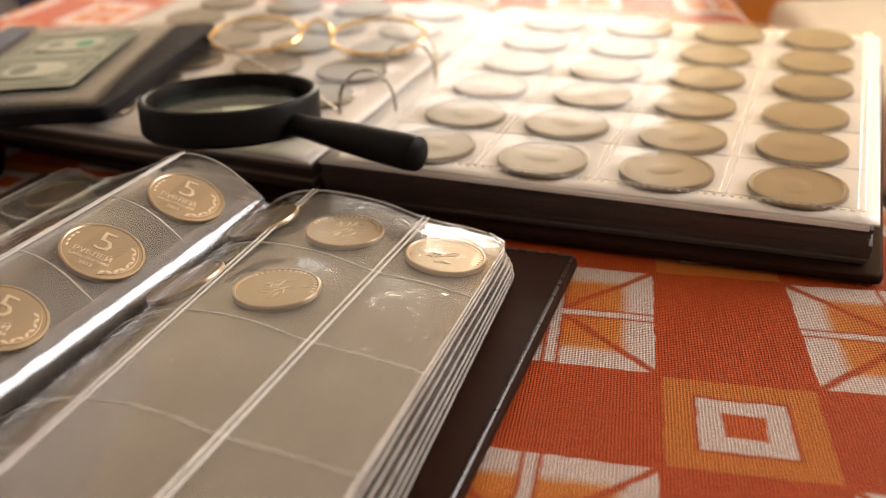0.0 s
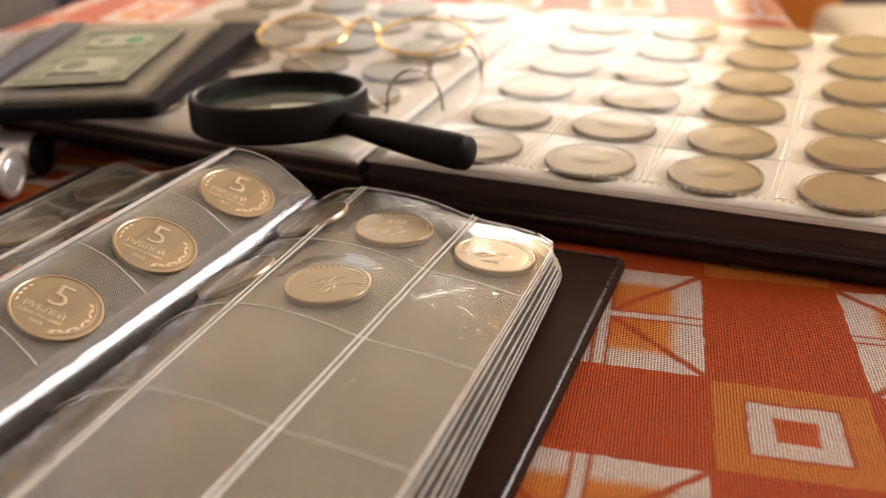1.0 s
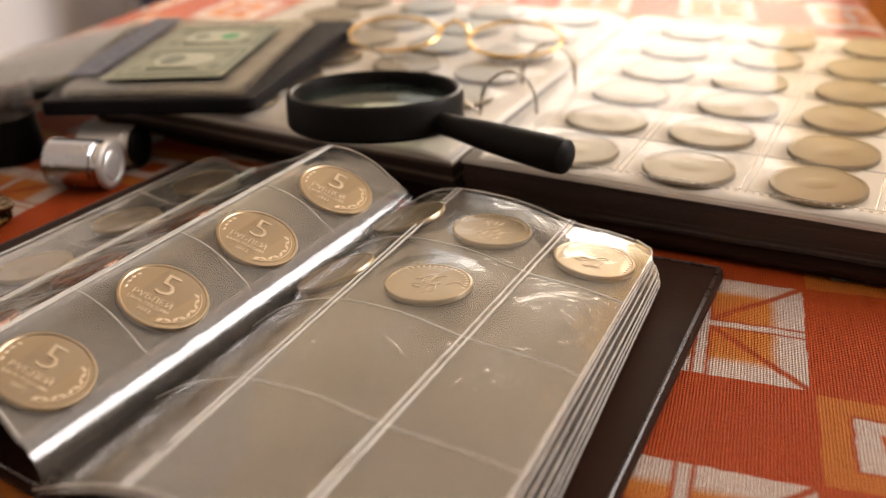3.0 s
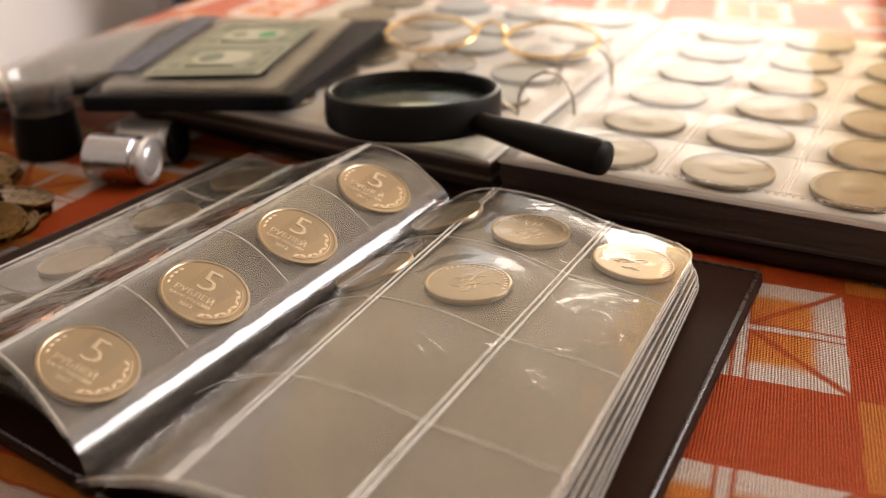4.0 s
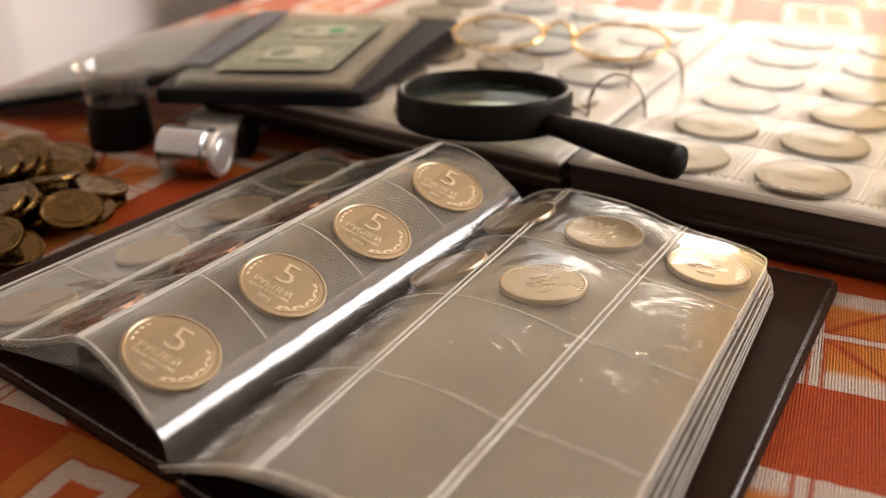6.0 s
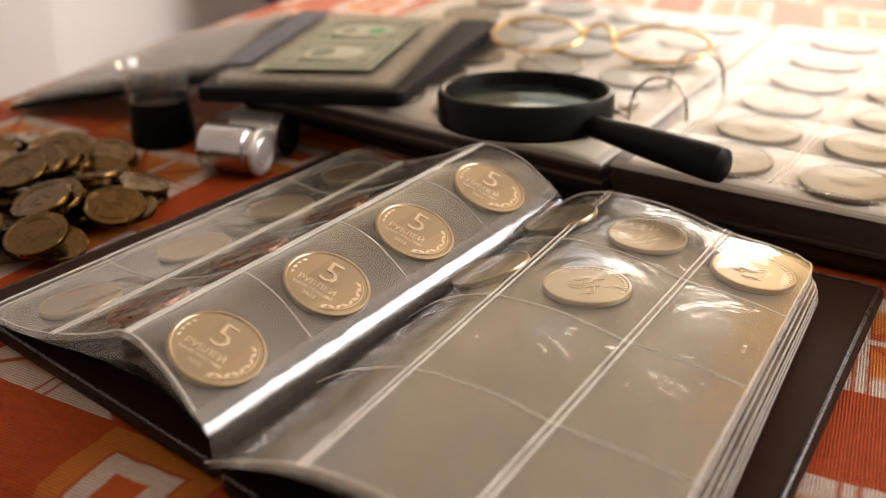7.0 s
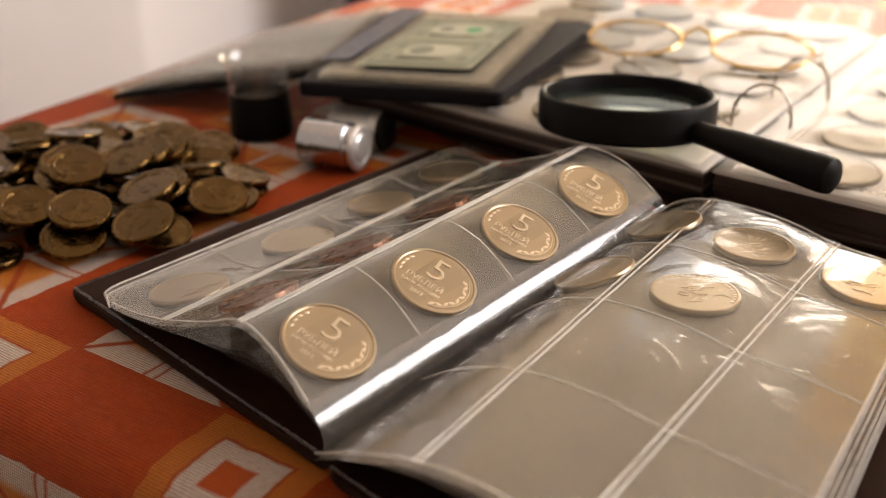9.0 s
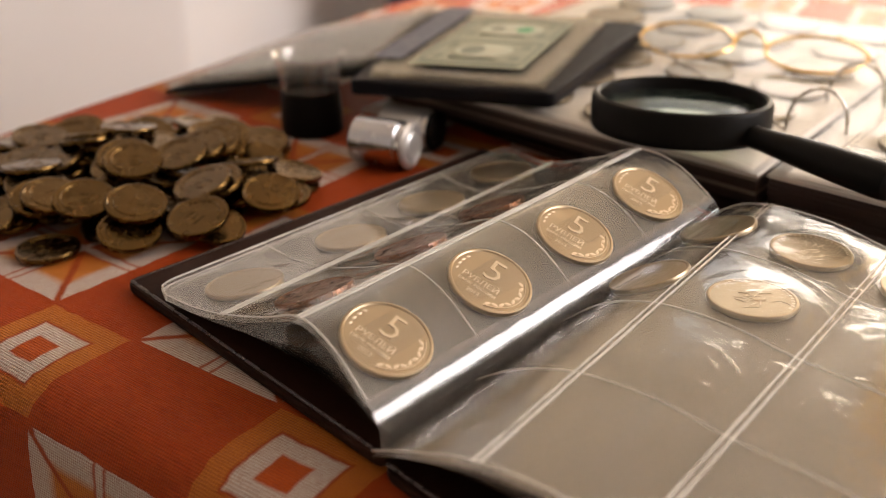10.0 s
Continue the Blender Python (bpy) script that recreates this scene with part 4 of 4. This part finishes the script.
def under(x, y, r):
    """The cells of the heap's height map under a disc."""
    i0, j0, n = round(x / CELL), round(y / CELL), int(r / CELL)
    return [(i, j) for i in range(i0 - n, i0 + n + 1) for j in range(j0 - n, j0 + n + 1)
            if math.hypot(i * CELL - x, j * CELL - y) < r and abs(i) <= SPAN and abs(j) <= SPAN]


heap, tries = 0, 0
while heap < 135 and tries < 3000:
    tries += 1
    r, a = 0.068 * rnd.random() ** 0.55, rnd.uniform(0, 2 * math.pi)
    x, y = r * math.cos(a), 0.86 * r * math.sin(a)
    cells = under(x, y, 0.0105)
    if len(cells) < 100:
        continue
    hs = [ground_map[i + SPAN][j + SPAN] for i, j in cells]
    mean = sum(hs) / len(hs)
    if mean > 0.0145 * (1 - (r / 0.076) ** 2) + 0.0008:
        continue
    sx = sum((i * CELL - x) ** 2 for i, j in cells)
    gx = sum((i * CELL - x) * h for (i, j), h in zip(cells, hs)) / sx
    gy = sum((j * CELL - y) * h for (i, j), h in zip(cells, hs)) / sx
    steep = math.hypot(gx, gy)
    if steep > 0.30:
        gx, gy = gx * 0.30 / steep, gy * 0.30 / steep
    base = max(h - gx * (i * CELL - x) - gy * (j * CELL - y) for (i, j), h in zip(cells, hs))
    if base - mean > 0.0042:
        continue
    base -= 0.0004 if mean > 0.001 else 0.0
    for i, j in cells:
        ground_map[i + SPAN][j + SPAN] = max(ground_map[i + SPAN][j + SPAN], base + gx * (i * CELL - x) + gy * (j * CELL - y) + 0.0021)
    up = Vector((-gx, -gy, 1)).normalized()
    side = up.orthogonal().normalized()
    fwd = up.cross(side)
    m = Matrix(((side.x, fwd.x, up.x, PC.x + x), (side.y, fwd.y, up.y, PC.y + y), (side.z, fwd.z, up.z, base), (0, 0, 0, 1)))
    coin(ME_PILE, m @ pose(0, 0, 0, 0, 0, rnd.uniform(0, 360)), "tarnished brass coin in a heap on the tablecloth", "heap of brass coins")
    heap += 1

# ---- beyond the table ----
sofa = thing("sofa", "beige upholstered sofa arm beside the table", "sofa")
part("arm", box((0.325, 0.45, -0.18), (0.475, 1.10, -0.108), 0.02, None, 4), M_SOFA, sofa, "beige fabric arm")
part("base", box((0.340, 0.46, FZ0), (0.465, 1.09, -0.18), 0.01), M_DARK, sofa, "dark brown side")
part("seat", box((0.475, 0.46, FZ0), (1.20, 1.09, -0.32), 0.03, None, 3), M_DARK, sofa, "dark brown seat")
cab = thing("wooden_cabinet", "orange-brown varnished wooden cabinet behind the table", "cabinet")
part("body", box((0.308, 1.16, FZ0), (0.375, 1.45, -0.015), 0.004), M_WOOD, cab)
part("side_panel", box((0.377, 1.17, FZ0), (0.60, 1.45, -0.02), 0.004), M_DARK, cab, "dark brown side panel")
dark = thing("navy_bag", "dark navy fabric bundle on the floor by the wall", "bag")
part("body", box((-0.735, 1.72, FZ0), (-0.600, 1.95, -0.085), 0.03, None, 3), M_NAVY, dark)

structure("wall_corner", slab([(FX0 + 0.004, 1.05), (-1.0, 1.50), (-0.868, 1.99), (FX0 + 0.004, 1.99)], FZ0 + 0.002, FZ1 - 0.002, 0.006, 0.003), M_WALL, "white painted projecting corner of the wall", "wall")

n = Nodes("yellow_curtain")
vec = n.coords("Object", (1, 1, 0.1))
n.link(n.mix(n.noise(vec, 40, 3), (0.75, 0.50, 0.16), (0.85, 0.62, 0.26)), n.bsdf.inputs["Base Color"])
n.bsdf.inputs["Roughness"].default_value = 0.9
trans = n.add("ShaderNodeBsdfTranslucent")
trans.inputs["Color"].default_value = (1.0, 0.78, 0.42, 1)
mixs = n.add("ShaderNodeMixShader")
mixs.inputs[0].default_value = 0.85
n.link(n.bsdf.outputs[0], mixs.inputs[1])
n.link(trans.outputs[0], mixs.inputs[2])
n.link(mixs.outputs[0], n.out.inputs["Surface"])
curtain = tagged(new("curtain", to_mesh("curtain", sheet(lambda s, t: Vector((0.40 + 0.90 * s, 1.93 + 0.022 * math.sin(s * 62), 0.02 + 0.95 * t)), 120, 6, 0.0), n.mat)), "short warm yellow curtain across one side of the window", "curtain")


# Blinds out of view, added to shape sunlight and reflections from the window.
n = Nodes("cream_blind")
n.link(n.mix(n.noise(n.coords("Object", (1, 1, 14)), 20, 3), (0.80, 0.70, 0.57), (0.88, 0.79, 0.67)), n.bsdf.inputs["Base Color"])
n.bsdf.inputs["Roughness"].default_value = 0.9
trans = n.add("ShaderNodeBsdfTranslucent")
trans.inputs["Color"].default_value = (0.52, 0.44, 0.35, 1)
mixs = n.add("ShaderNodeMixShader")
mixs.inputs[0].default_value = 0.6
n.link(n.bsdf.outputs[0], mixs.inputs[1])
n.link(trans.outputs[0], mixs.inputs[2])
n.link(mixs.outputs[0], n.out.inputs["Surface"])
tagged(new("added_blind", to_mesh("added_blind", sheet(lambda s, t: Vector((WX0 - 0.02 + 0.66 * s, 1.972, 0.03 + 1.70 * t)), 8, 8, 0.0), n.mat)), "unseen cream blind added to dim the left of the window", "blind")
blind = tagged(new("added_blind", to_mesh("added_blind", sheet(lambda s, t: Vector((-0.305 + 1.58 * s, 1.975, 0.62 + 1.11 * t)), 8, 8, 0.0), n.mat)), "unseen cream blind added to cap the window light", "blind")
